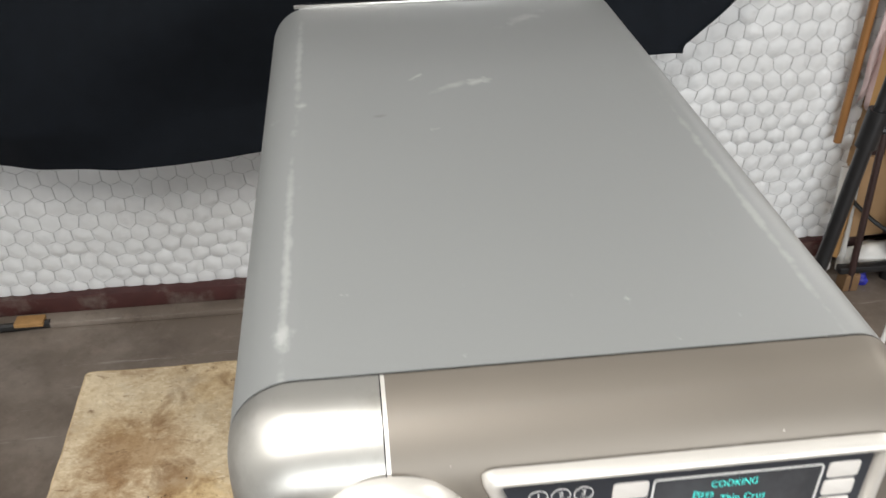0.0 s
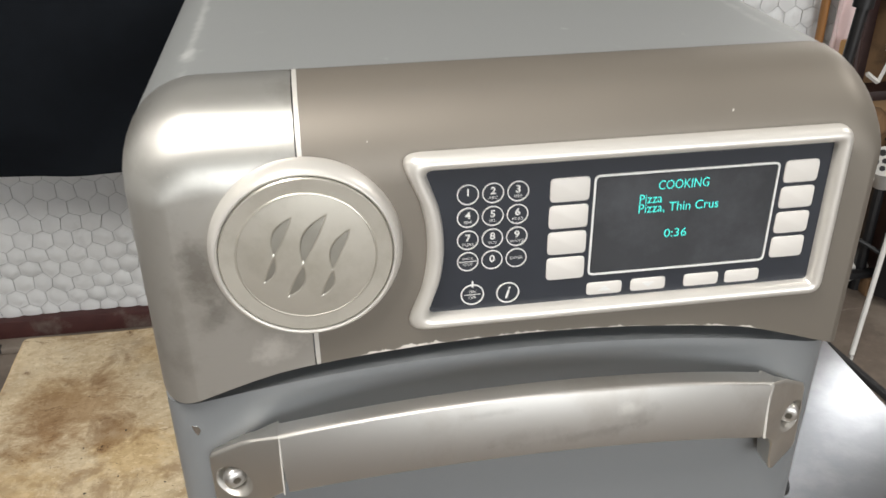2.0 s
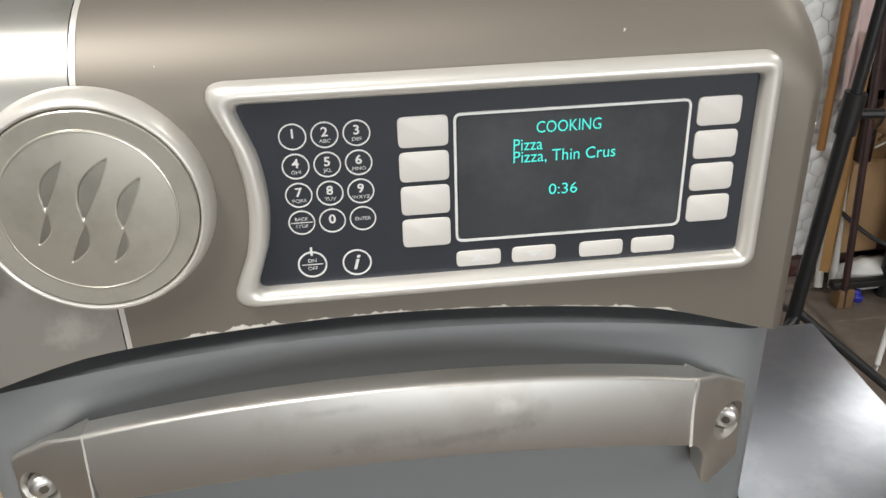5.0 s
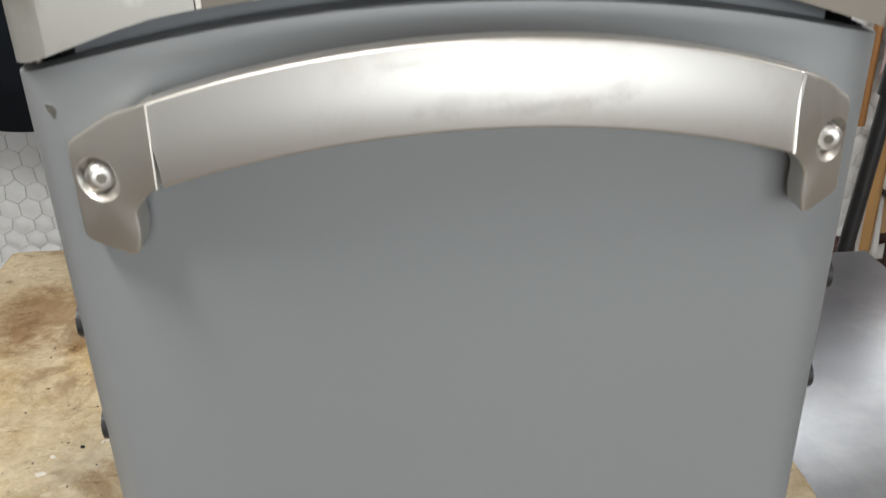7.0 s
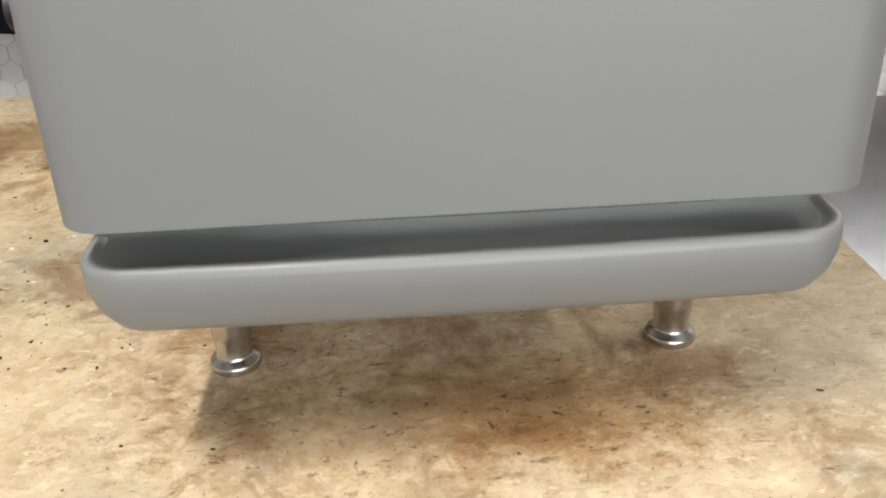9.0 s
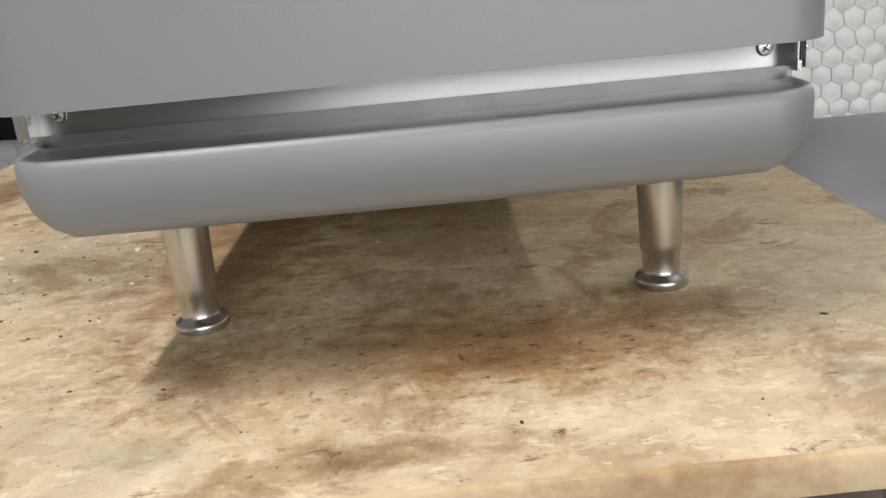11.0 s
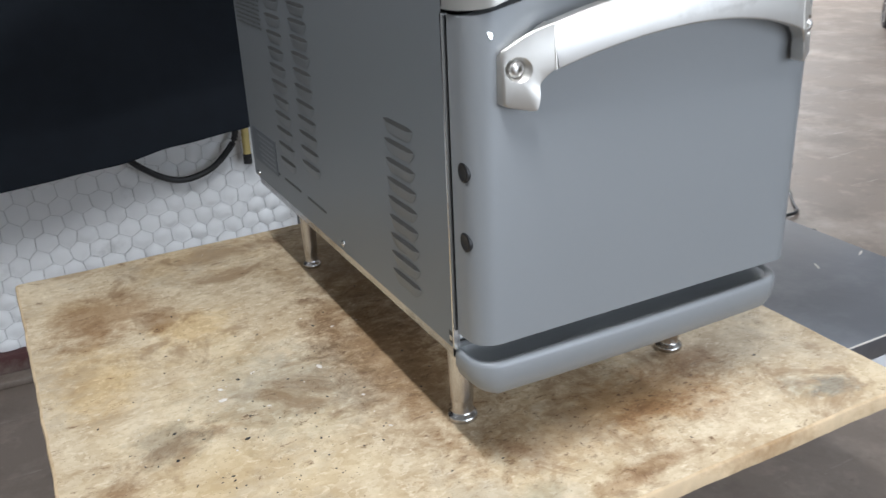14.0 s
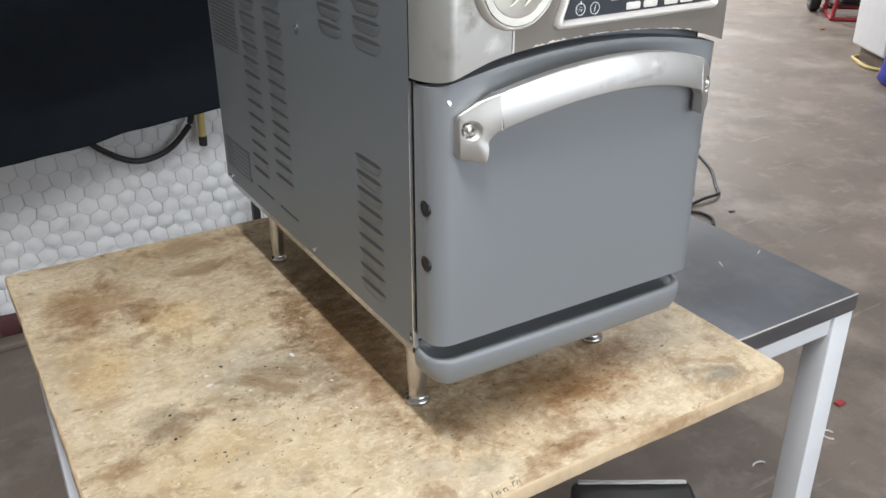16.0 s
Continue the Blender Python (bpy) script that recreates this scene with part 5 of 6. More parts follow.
def drip_tray():
    """The gutter below the door: a shallow tray with rolled lip and rounded corners."""
    x0, x1, y_back, y_lip, r = 0.003, W - 0.003, 0.050, TRAY_Y, 0.028
    line = [((x0, y_back), (-1, 0)), ((x0, y_lip + r + 0.01), (-1, 0))]
    for k in range(11):
        a = math.pi + k / 10 * math.pi / 2
        line.append(((x0 + r + r * math.cos(a), y_lip + r + r * math.sin(a)), (math.cos(a), math.sin(a))))
    for k in range(1, 16):
        line.append(((x0 + r + (x1 - x0 - 2 * r) * k / 16, y_lip), (0, -1)))
    line += [((x0 + x1 - x, y), (-nx, ny)) for (x, y), (nx, ny) in line[12::-1]]
    levels = [(0.0130, 0.8476), (0.0105, 0.8482), (0.0075, 0.8497), (0.0052, 0.8507), (0.0032, 0.8509), (0.0012, 0.8496), (0.0, 0.8452), (0.0002, 0.8340), (0.0020, 0.8235),
              (0.0062, 0.8150), (0.0120, 0.8100), (0.0200, 0.8075), (0.0260, 0.8070)]
    bm = bmesh.new()
    rings = []
    for d, z in levels:
        ring = []
        for (x, y), (nx, ny) in line:
            wide = 1.9 if z < 0.84 else 1.0
            bow = -0.004 * (1 - ((x - W / 2) / (W / 2)) ** 2) * (1 if ny < -0.5 else 0)
            ring.append(bm.verts.new((x - nx * d * wide, y - ny * d + bow, z)))
        rings.append(ring)
    n = len(line)
    for a, b in zip(rings, rings[1:]):
        for k in range(n - 1):
            bm.faces.new((a[k], a[k + 1], b[k + 1], b[k]))
    for ring in (rings[0], rings[-1]):
        for k in range(n // 2 - 1):
            try:
                bm.faces.new((ring[k], ring[k + 1], ring[n - 2 - k], ring[n - 1 - k]))
            except ValueError:
                pass
    bmesh.ops.remove_doubles(bm, verts=bm.verts[:], dist=0.00002)
    part("drip_tray", bm, M_GREY, oven, "grey painted gutter lip below the door", angle=50)
    bm = bmesh.new()
    n = 20
    rows = []
    for x0, y, z in ((0.020, 0.014, 0.8479), (0.012, 0.022, 0.8481), (0.008, 0.034, 0.8484), (0.005, 0.048, 0.8488), (0.004, 0.0625, 0.8496), (0.004, 0.0625, 0.8440)):
        rows.append([bm.verts.new((x0 + (W - 2 * x0) * k / n, y - 0.003 * math.sin(math.pi * k / n) * (1 if y < 0.03 else 0), z - (0.0026 if y > 0.06 else 0.0008) * math.sin(math.pi * (k / n) ** 1.3))) for k in range(n + 1)])
    for a, b in zip(rows, rows[1:]):
        for k in range(n):
            bm.faces.new((a[k], a[k + 1], b[k + 1], b[k]))
    part("gutter_floor", bm, M_GREY, oven, "sloping grey gutter floor", angle=60)
    own = box_bm(0.004, W - 0.004, 0.0630, 0.0665, 0.8496, 0.890, 0.0006, 1)
    for v in own.verts:
        v.co.y += 0.12 * (v.co.z - 0.865)
    strip = part("sill_strip", own, M_SILL, oven, "polished steel strip behind the gutter")
    for x in (0.0155, W - 0.0155):
        screw = part("strip_screw", lathe_bm([(0.0044, 0.001), (0.0044, -0.0008), (0.0034, -0.0018), (0.0010, -0.0020)], (x, 0.0630, 0.8650), "y", 18), M_CHROME, strip, "cross-head screw")
        cross = box_bm(x - 0.0022, x + 0.0022, 0.0607, 0.0620, 0.8646, 0.8654)
        box_bm(x - 0.0004, x + 0.0004, 0.0607, 0.0620, 0.8628, 0.8672, 0, 1, cross)
        cross.transform(Matrix.Translation((x, 0, 0.8650)) @ Matrix.Rotation(0.6, 4, "Y") @ Matrix.Translation((-x, 0, -0.8650)))
        part("cross_slot", cross, M_DARK, strip)
    for x in (-0.0002, W - 0.0040):
        tab = part("hinge_tab", box_bm(x, x + 0.0042, 0.0455, 0.0560, 0.8585, 0.8735, 0.001, 1), M_BLACK, oven, "black hinge knuckle under the door")
        part("hinge_pin", lathe_bm([(0.0030, -0.0008), (0.0030, 0.0050), (0.0022, 0.0056)], (x, 0.0505, 0.8655), "x", 12), M_STRIP, tab)
    for x in (0.0016, W - 0.0046):
        part("corner_flange", box_bm(x, x + 0.003, 0.046, 0.0632, 0.8535, 0.8800, 0.0004, 1), M_CHROME, oven, "bright folded end of the steel strip")


drip_tray()


def oven_legs():
    for x in (0.0505, W - 0.0555):
        for y, s in ((0.130, 1.0), (0.632, 0.82)):
            prof = [(0.0160, 0.832 - TOP), (0.0160, 0.822 - TOP), (0.0157, 0.815 - TOP), (0.0134, 0.030), (0.0131, 0.024), (0.0124, 0.0225), (0.0120, 0.011), (0.0130, 0.0085), (0.0168, 0.0065), (0.0175, 0.0045), (0.0175, 0.0010), (0.0168, 0.0)]
            part("leg", lathe_bm([(r * s, z) for r, z in prof], (x, y, TOP), "z", 28), M_LEG, oven, "tapered brushed steel leg with flanged foot", angle=50)


oven_legs()


# ---------------------------------------------------------------- wall side clutter
def hanging_cable():
    single("power_cable", tube_bm([(-0.10, 1.93, 0.75), (-0.07, 1.945, 0.61), (0.0, 1.955, 0.525), (0.09, 1.96, 0.475), (0.18, 1.96, 0.488), (0.245, 1.955, 0.54), (0.275, 1.95, 0.60), (0.29, 1.94, 0.78)], 0.0095, 10, None, 6), M_BLACK, "thick black cable looping below the black cloth", "cable")
    t = thing("hand_tool", (0.302, 1.955, 0.49), "yellow tool handle with black tip hanging below the cloth", "tool")
    part("shaft", tube_bm([(0.308, 1.955, 0.78), (0.303, 1.955, 0.52)], 0.012, 12), M_YELLOW, t, "yellowed handle")
    part("tip", tube_bm([(0.303, 1.955, 0.521), (0.302, 1.955, 0.49)], 0.0135, 12), M_BLACK, t, "black rubber tip")
    single("floor_bar", tube_bm([(-1.55, 1.89, FLOOR + 0.018), (-0.885, 1.925, FLOOR + 0.014)], 0.014, 10), M_STAND, "black round bar lying on the concrete floor", "bar")
    single("wood_offcut", box_bm(-0.985, -0.90, 1.90, 1.945, FLOOR + 0.022, FLOOR + 0.036, 0.002), M_PINE, "small pale wood offcut on the sill", "offcut")
    single("black_upright", box_bm(0.435, 0.46, 1.93, 1.955, FLOOR + 0.022, 0.36, 0.003), M_STAND, "black square upright standing before the wall", "post")
    single("wooden_dowel", tube_bm([(1.569, 1.955, 0.426), (1.566, 1.962, 1.35)], 0.0125, 14), M_DOWEL, "round varnished wooden dowel hung on the wall", "dowel")


hanging_cable()


def light_stand():
    t = thing("light_stand", (1.33, 1.49, FLOOR), "black tubular light stand with spread legs", "stand")
    part("lower_tube", tube_bm([(1.292, 1.49, FLOOR + 0.05), (1.352, 1.49, 0.74)], 0.019, 14), M_STAND, t)
    part("upper_tube", tube_bm([(1.352, 1.49, 0.74), (1.45, 1.49, 1.85)], 0.0145, 14), M_STAND, t)
    col = part("collar", tube_bm([(1.345, 1.49, 0.665), (1.354, 1.49, 0.765)], 0.026, 16), M_STAND, t, "dark plastic clamp collar")
    part("knob", tube_bm([(1.37, 1.48, 0.715), (1.415, 1.46, 0.72)], 0.012, 10), M_STAND, col)
    part("upper_collar", tube_bm([(1.372, 1.49, 0.985), (1.378, 1.49, 1.055)], 0.024, 16), M_STAND, t)
    for x, y in ((1.57, 1.22), (1.02, 1.30), (1.42, 1.86)):
        leg = part("leg", tube_bm([(1.318, 1.49, 0.17), (x, y, FLOOR + 0.014)], 0.0125, 10), M_STAND, t)
        part("foot", tube_bm([(x, y, FLOOR + 0.03), (x, y, FLOOR)], 0.016, 10), M_BLACK, leg)


light_stand()


def corner_clutter():
    rng = random.Random(3)
    single("steel_column", box_bm(1.84, 1.93, 1.80, 1.90, FLOOR, 3.3, 0.004), M_BROWNSTEEL, "dark red painted steel column", "column", kind="structure")
    single("leaning_plank", tube_bm([(1.60, 1.86, FLOOR + 0.1), (1.623, 1.905, 0.78)], 0.019, 4), M_PINE, "bare timber plank leaning by the wall end", "plank", smooth=False)
    single("dark_pole", tube_bm([(1.643, 1.80, FLOOR), (1.545, 1.80, 1.5)], 0.011, 10), M_BROWNSTEEL, "thin dark brown pole standing on the floor", "pole")
    single("pvc_pipe", tube_bm([(1.650, 1.885, FLOOR + 0.022), (1.640, 1.93, 0.42)], 0.013, 10), M_PVC, "short white plastic pipe leaning on the wall", "pipe", group="plastic pipes")
    single("pvc_pipe", tube_bm([(1.610, 1.895, FLOOR + 0.022), (1.615, 1.945, 0.34)], 0.013, 10), M_PVC, "short white plastic pipe leaning on the wall", "pipe", group="plastic pipes")
    bm = bmesh.new()
    bmesh.ops.create_icosphere(bm, subdivisions=2, radius=0.022)
    for v in bm.verts:
        v.co *= 1 + 0.6 * noise.noise(v.co * 60)
        v.co += Vector((1.70, 1.83, FLOOR + 0.02))
    single("blue_rag", bm, M_BLUE, "crumpled blue plastic scrap on the floor", "scrap", smooth=False)
    t = thing("white_rod", (1.56, 1.47, FLOOR), "slim white rod leaning towards the clutter", "rod")
    part("shaft", tube_bm([(1.555, 1.465, FLOOR + 0.01), (1.83, 1.76, 0.78)], 0.0075, 10), M_PVC, t)
    part("ferrule", tube_bm([(1.552, 1.462, FLOOR), (1.558, 1.468, FLOOR + 0.03)], 0.010, 10), M_CHROME, t)
    single("black_cable", tube_bm([(1.63, 1.90, 0.25), (1.70, 1.84, 0.19), (1.78, 1.78, 0.15), (1.98, 1.73, FLOOR + 0.04)], 0.007, 8, None, 6), M_BLACK, "black cable hanging over the clutter", "cable")
    # cartons
    for x, y, z, w, d, h, turn in ((1.655, 1.93, FLOOR + 0.12, 0.28, 0.22, 0.30, 4), (1.66, 1.95, FLOOR + 0.42, 0.24, 0.2, 0.20, -7), (1.97, 1.92, FLOOR, 0.34, 0.3, 0.42, 6), (1.72, 2.02, FLOOR + 0.64, 0.5, 0.22, 0.34, 3)):
        c = thing("cardboard_box", (x + w / 2, y + d / 2, z), "brown cardboard carton in the cluttered corner", "box", "cartons", "", turn)
        part("carton", box_bm(-w / 2, w / 2, -d / 2, d / 2, 0, h, 0.002), M_DARKCARD if turn in (6, 3) else M_CARD, c, "", True, True)
        part("tape", box_bm(-w / 2 - 0.0006, w / 2 + 0.0006, -0.024, 0.024, h - 0.05, h + 0.0008), M_PINE, c, "shiny parcel tape", True, True)
    shelf = thing("steel_shelf", (2.0, 2.1, FLOOR), "dark brown steel shelf unit loaded with cartons", "shelf")
    for z in (0.08, 0.58, 1.1, 1.6):
        part("deck", box_bm(1.68, 2.45, 1.93, 2.42, z, z + 0.03, 0.002), M_BROWNSTEEL, shelf)
    for x in (1.68, 2.41):
        for y in (1.93, 2.38):
            part("upright", box_bm(x, x + 0.04, y, y + 0.04, FLOOR, 1.9, 0.002), M_BROWNSTEEL, shelf)
    part("back_sheet", box_bm(1.68, 2.45, 2.425, 2.435, FLOOR, 1.9), M_BROWNSTEEL, shelf)
    # white goods and cloth
    t = thing("paper_roll", (1.735, 1.79, 0.40), "white roll with a black and white patterned end", "roll")
    part("roll", tube_bm([(1.80, 1.84, 0.37), (1.735, 1.765, 0.455)], 0.047, 20), M_PVC, t)
    d = Vector((-0.065, -0.075, 0.085)).normalized()
    u = d.cross(Vector((0, 0, 1))).normalized()
    v = d.cross(u)
    for a, r, size in ((0.3, 0.0, 0.009), (0.3, 0.026, 0.011), (1.5, 0.024, 0.009), (2.7, 0.027, 0.012), (3.9, 0.025, 0.010), (5.2, 0.027, 0.011)):
        m = Vector((1.735, 1.765, 0.455)) + u * r * math.cos(a) + v * r * math.sin(a)
        part("print_patch", tube_bm([m - d * 0.002, m + d * 0.0008], size, 7), M_BLACK, t, "black printed patch")
    single("roll_support", tube_bm([(1.80, 1.85, FLOOR), (1.80, 1.85, 0.35)], 0.02, 10), M_STAND, "black post that carries the paper roll", "post")
    def crumpled(name, centre, size, mat, label, category):
        bm = bmesh.new()
        bmesh.ops.create_icosphere(bm, subdivisions=3, radius=1)
        for v in bm.verts:
            v.co *= 1 + 0.25 * noise.noise(v.co * 2.5 + Vector(centre) * 3)
            v.co = Vector((v.co.x * size[0], v.co.y * size[1], max(v.co.z, -0.55) * size[2])) + Vector(centre)
        single(name, bm, mat, label, category, angle=60)
    crumpled("white_bag", (1.76, 1.89, FLOOR + 0.055), (0.10, 0.05, 0.06), M_PVC, "crumpled white plastic bag on the sill", "bag")
    crumpled("white_sack", (2.02, 1.72, FLOOR + 0.13), (0.09, 0.1, 0.22), M_PVC, "tall white sack beside the steel column", "sack")
    crumpled("red_bundle", (1.765, 1.84, 0.875), (0.055, 0.05, 0.07), M_RED, "bright red cloth bundle on the cartons", "cloth")
    bm = bmesh.new()
    grid = [[bm.verts.new((1.588 + 0.085 * u / 10 + 0.012 * (v / 24), 1.945 - 0.012 * math.sin(u * 1.1 + 0.1 * v) + 0.012 * noise.noise((u * 0.4, v * 0.3, 2.0)),
                            0.56 + 0.03 * math.sin(u * 0.9) * (v < 2) + 0.75 * v / 24)) for v in range(25)] for u in range(11)]
    for a, b in zip(grid, grid[1:]):
        for k in range(24):
            bm.faces.new((a[k], b[k], b[k + 1], a[k + 1]))
    drape = single("hanging_cloth", bm, M_BLUSH, "pale pink printed cloth hanging at the wall end", "cloth", angle=80)
    drape.modifiers.new("thickness", "SOLIDIFY").thickness = 0.003
    crumpled("paper_scraps", (1.745, 1.85, 0.785), (0.03, 0.02, 0.05), M_PVC, "crumpled white cut paper on the cartons", "paper")
    # dark lump added to darken the clutter beside the column
    crumpled("dark_filler", (1.85, 1.76, 0.10), (0.05, 0.05, 0.20), M_BLACK, "dark lump added to fill the corner by the column", "cloth")
    crumpled("tan_bag", (1.705, 1.845, 0.545), (0.06, 0.05, 0.05), M_DARKCARD, "crumpled brown paper bag on the cartons", "bag")
    single("dark_plank", box_bm(1.60, 1.86, 1.80, 1.83, FLOOR + 0.062, FLOOR + 0.085, 0.002), M_STAND, "dark flat bar lying across the clutter", "bar")
    for x in (1.62, 1.80):
        single("brick_block", box_bm(x, x + 0.05, 1.79, 1.84, FLOOR, FLOOR + 0.062, 0.003), M_DARKCARD, "small brown block under the dark bar", "block", group="support blocks")
    for k in range(9):
        x, y, z = 1.66 + 0.018 * k, 1.80 + 0.02 * rng.random(), 0.46 + 0.03 * rng.random()
        single("scrap_strip", tube_bm([(x, y + 0.06, z), (x + rng.uniform(-0.05, 0.05), y, z + rng.uniform(0.03, 0.16))], rng.uniform(0.002, 0.006), 5),
               (M_STAND, M_PVC, M_DARKCARD, M_BROWNSTEEL)[k % 4], "thin offcut strip sticking out of the cartons", "strip", group="offcut strips")
    fr = thing("picture_frame", (1.70, 1.84, 0.672), "broken white picture frame leaning in the clutter", "frame")
    part("side", tube_bm([(1.665, 1.84, 0.700), (1.705, 1.84, 0.672)], 0.007, 4), M_PVC, fr)
    part("side", tube_bm([(1.705, 1.84, 0.672), (1.735, 1.84, 0.76)], 0.007, 4), M_PVC, fr)


corner_clutter()


# ---------------------------------------------------------------- floor side things
def black_case():
    t = thing("tool_case", (0.713, 0.317, FLOOR), "black case with silver rim on the floor", "case", "", "", -31)
    part("case_body", box_bm(-0.14, 0.14, -0.16, 0.12, 0, 0.075, 0.018, 4), M_BLACK, t, "", True, True)
    part("rim", tube_bm([(-0.125, 0.105, 0.077), (0.125, 0.105, 0.077)], 0.006, 8), M_CHROME, t, "silver rim", True, True)


black_case()


def floor_cord():
    single("extension_cord", tube_bm([(2.80, 2.25, FLOOR + 0.006), (2.69, 2.05, FLOOR + 0.006), (2.60, 1.89, FLOOR + 0.006), (2.47, 1.74, FLOOR + 0.006), (2.40, 1.66, FLOOR + 0.010), (2.30, 1.645, FLOOR + 0.014), (2.215, 1.635, FLOOR + 0.006),
                                      (2.16, 1.60, FLOOR + 0.006), (2.19, 1.55, FLOOR + 0.006), (2.185, 1.49, FLOOR + 0.006), (2.14, 1.44, FLOOR + 0.006)], 0.0068, 8, None, 6), M_BLACK, "black extension cord curled on the floor", "cord")
    single("dark_scrap", box_bm(2.305, 2.330, 1.500, 1.515, FLOOR, FLOOR + 0.004, 0.001), M_STAND, "tiny dark scrap on the floor", "scrap")
    single("pale_scrap", box_bm(5.60, 5.65, 3.610, 3.628, FLOOR, FLOOR + 0.008, 0.003), M_CARD, "small pale scrap on the floor", "scrap")
    single("red_scrap", box_bm(1.53, 1.56, 0.405, 0.425, FLOOR, FLOOR + 0.006, 0.002), M_REDPAINT, "small red scrap on the floor", "scrap")
    pts = [(1.40 + 0.016 * math.cos(a), 0.34 + 0.02 * math.sin(a), FLOOR + 0.003) for a in [k * 0.55 for k in range(9)]]
    single("string_curl", tube_bm(pts, 0.0022, 6), M_PVC, "curled bit of white string on the floor", "string")
    pts = [(1.148 + 0.02 * math.cos(a), 0.35 + 0.012 * math.sin(a), FLOOR + 0.003) for a in [k * 0.5 for k in range(6)]]
    single("string_curl", tube_bm(pts, 0.0022, 6), M_PVC, "curled bit of white string on the floor", "string")


floor_cord()


def white_cabinet():
    # local x runs along the broad face towards the bay, y away from the aisle
    t = thing("white_cabinet", (5.02, 2.935, FLOOR), "large white appliance cabinet on a grey plinth", "cabinet", "", "", -120)
    part("cabinet_body", box_bm(-0.01, 0.44, 0.0, 0.75, 0.095, 1.85, 0.018, 4), M_WHITE, t, "", True, True)
    part("plinth", box_bm(0.04, 0.42, 0.045, 0.70, 0, 0.095, 0.004), M_CONCRETE, t, "grey plinth", True, True)
    part("side_seam", box_bm(0.0, 0.43, -0.0015, 0.004, 0.985, 0.992), M_WALL, t, "", True, True)
    part("hose", tube_bm([(0.06, 0.45, 0.012), (0.015, 0.12, 0.012), (0.025, 0.015, 0.012), (0.12, -0.01, 0.012), (0.31, -0.02, 0.012), (0.44, 0.10, 0.012)], 0.011, 8, None, 6), M_YELLOW, t, "thin yellow hose round the foot", True, True)
    # a sagging blue bag beside it
    bm = lathe_bm([(0.165, 0.0), (0.185, 0.03), (0.178, 0.12), (0.155, 0.24), (0.120, 0.33), (0.060, 0.385), (0.030, 0.395)], (4.72, 2.285, FLOOR), "z", 28)
    for v in bm.verts:
        d = 1 + 0.10 * noise.noise((v.co - Vector((0, 0, FLOOR))) * 14)
        v.co.x, v.co.y = 4.72 + (v.co.x - 4.72) * d, 2.285 + (v.co.y - 2.285) * d
    single("blue_bag", bm, M_BLUE, "full blue plastic bag sagging on the floor", "bag", angle=60)
    b = single("floor_batten", box_bm(-0.9, 0.45, -0.06, 0.06, 0, 0.03, 0.003), M_PVC, "white batten lying on the far floor", "batten")
    b.matrix_world = pose(7.68, 5.60, FLOOR, 0, 0, -35)


white_cabinet()


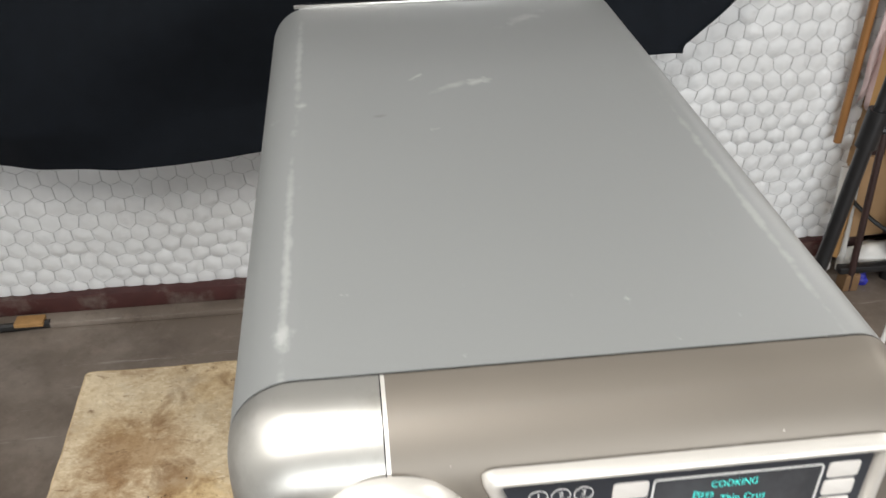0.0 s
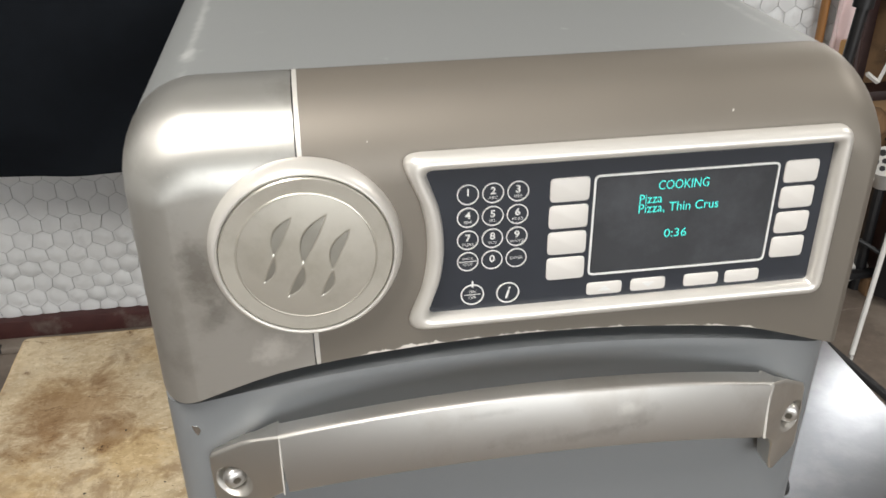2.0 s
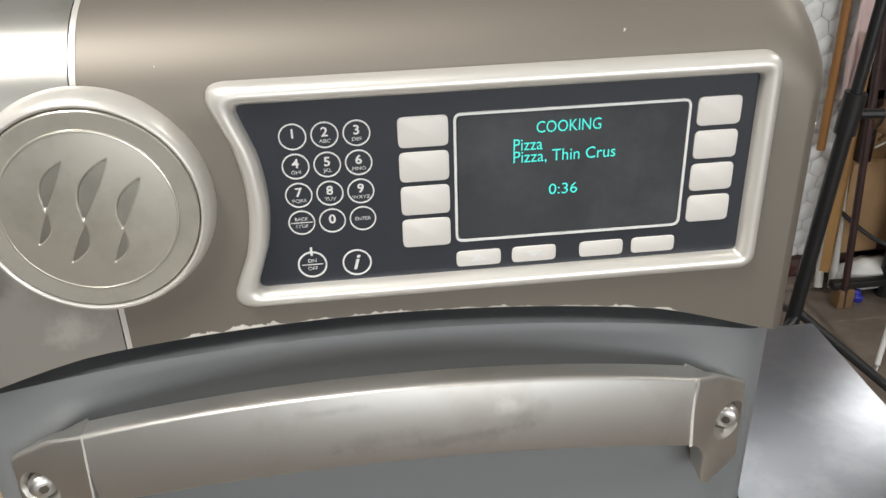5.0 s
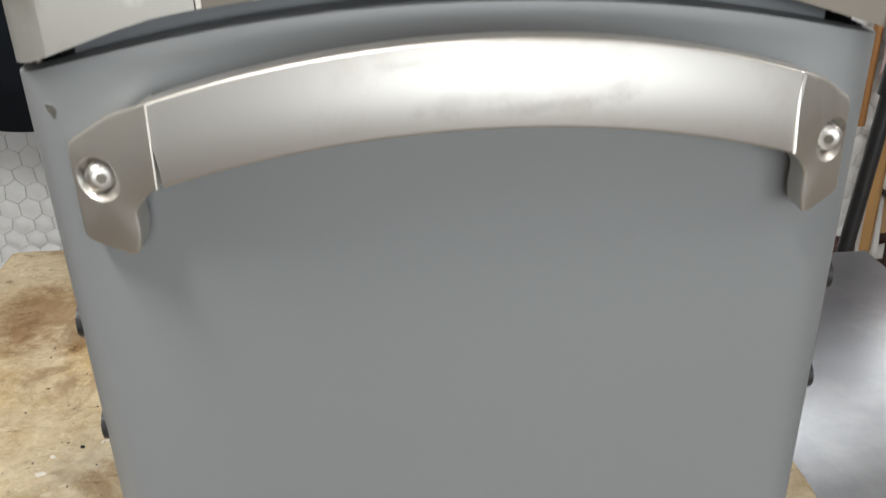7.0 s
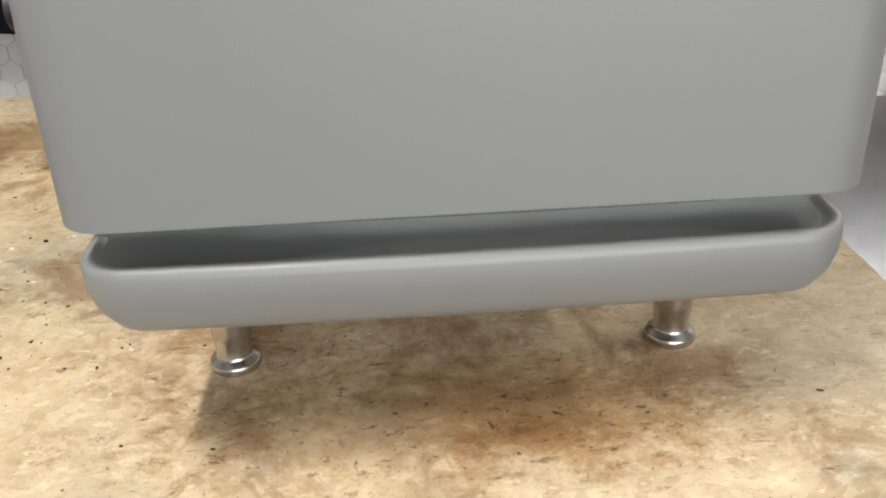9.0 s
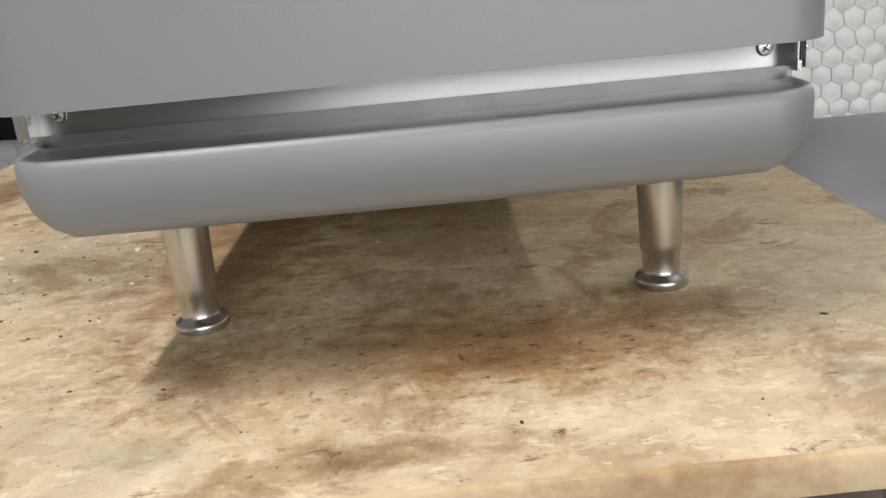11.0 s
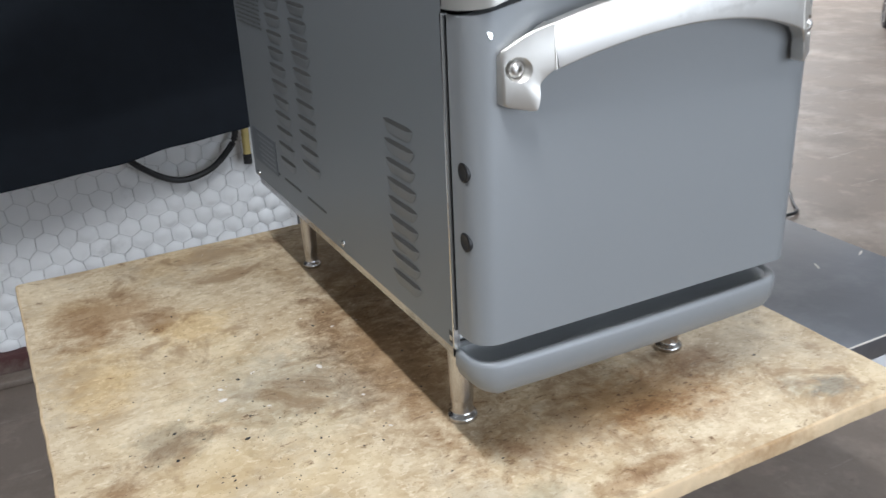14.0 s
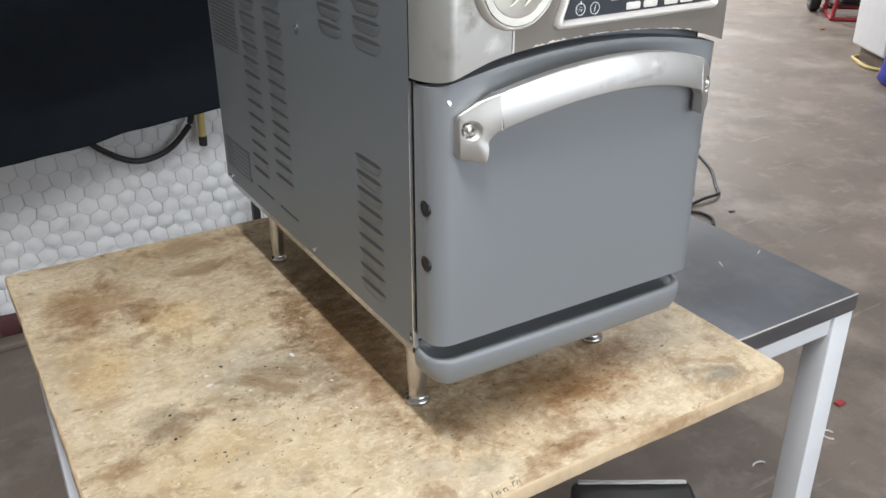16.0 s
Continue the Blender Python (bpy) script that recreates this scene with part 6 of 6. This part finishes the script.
def machine_cart():
    """Origin at the near corner of its foot frame; x runs back along the wheel side, y points out over the wheel."""
    t = thing("wheeled_machine", (5.96, 3.79, FLOOR), "red tube-framed wheeled machine with black engine", "machine", "", "", 46)

    def bar(name, *pts, r=0.017, label=""):
        return part(name, tube_bm([Vector(p) for p in pts], r, 10), M_REDPAINT, t, label, True, True)

    bar("foot_rail", (0, 0, 0.014), (0.56, 0, 0.014))
    bar("foot_rail", (0, -0.50, 0.014), (0.56, -0.50, 0.014))
    bar("cross_bar", (0, 0, 0.014), (0, -0.50, 0.014))
    bar("cross_bar", (0.56, 0, 0.014), (0.56, -0.50, 0.014))
    for x in (0.0, 0.36):
        bar("upright", (x, 0, 0.014), (x + 0.02, -0.045, 0.40), (x + 0.04, -0.08, 0.66))
        bar("upright", (x, -0.50, 0.014), (x + 0.03, -0.415, 0.40), (x + 0.05, -0.40, 0.66))
    for y in (-0.08, -0.40):
        bar("top_rail", (0.05, y, 0.66), (0.41, y, 0.66))
    bar("handle_bar", (0.04, -0.08, 0.66), (0.05, -0.40, 0.66))
    for y, s in ((0.085, 1), (-0.585, -1)):
        w = part("wheel", lathe_bm([(0.075, -0.040), (0.105, -0.044), (0.120, -0.036), (0.127, -0.018), (0.128, 0.0), (0.127, 0.018), (0.120, 0.036), (0.105, 0.044), (0.075, 0.040)], (0.42, y, 0.128), "y", 32), M_BLACK, t, "black rubber tyre", True, True)
        part("rim", lathe_bm([(0.076, 0.030), (0.078, 0.041), (0.070, 0.043), (0.064, 0.022), (0.030, 0.020), (0.026, 0.040), (0.006, 0.042)] if s > 0 else [(0.076, -0.030), (0.078, -0.041), (0.070, -0.043), (0.064, -0.022), (0.030, -0.020), (0.026, -0.040), (0.006, -0.042)], (0.42, y, 0.128), "y", 24), M_STRIP, w, "worn metal rim", True, True)
    part("axle", tube_bm([Vector((0.42, 0.09, 0.128)), Vector((0.42, -0.59, 0.128))], 0.012, 10), M_STAND, t, "", True, True)
    eng = part("engine", box_bm(0.05, 0.40, -0.34, -0.06, 0.13, 0.36, 0.025, 3), M_STAND, t, "black engine block", True, True)
    for x, y, z, r, h in ((0.04, -0.12, 0.30, 0.05, 0.05), (0.03, -0.28, 0.27, 0.06, 0.04), (0.05, -0.20, 0.36, 0.04, 0.07)):
        part("cover", lathe_bm([(r, 0.0), (r, -h * 0.7), (r * 0.8, -h), (0.004, -h)], (x, y, z), "x", 16), M_STAND, eng, "", True, True)
    part("cable", tube_bm([(0.0, -0.06, 0.36), (-0.03, -0.14, 0.31), (-0.02, -0.22, 0.35), (0.0, -0.30, 0.33)], 0.006, 6, None, 5), M_YELLOW, eng, "pale cable", True, True)
    part("sump", box_bm(0.14, 0.36, -0.36, -0.18, 0.11, 0.15, 0.012, 2), M_STAND, eng, "", True, True)
    part("muffler", tube_bm([Vector((0.03, -0.38, 0.20)), Vector((0.03, -0.38, 0.34))], 0.045, 16), M_CHROME, eng, "grey metal muffler", True, True)
    part("engine_bracket", box_bm(0.14, 0.30, -0.50, 0.0, 0.094, 0.110, 0.002), M_STAND, t, "", True, True)
    part("tank", box_bm(0.04, 0.44, -0.42, -0.13, 0.37, 0.56, 0.04, 3), M_REDPAINT, t, "red tank", True, True)
    part("filler_cap", lathe_bm([(0.03, 0.0), (0.03, 0.02), (0.024, 0.026), (0.004, 0.026)], (0.24, -0.27, 0.558), "z", 16), M_BLACK, t, "", True, True)


machine_cart()
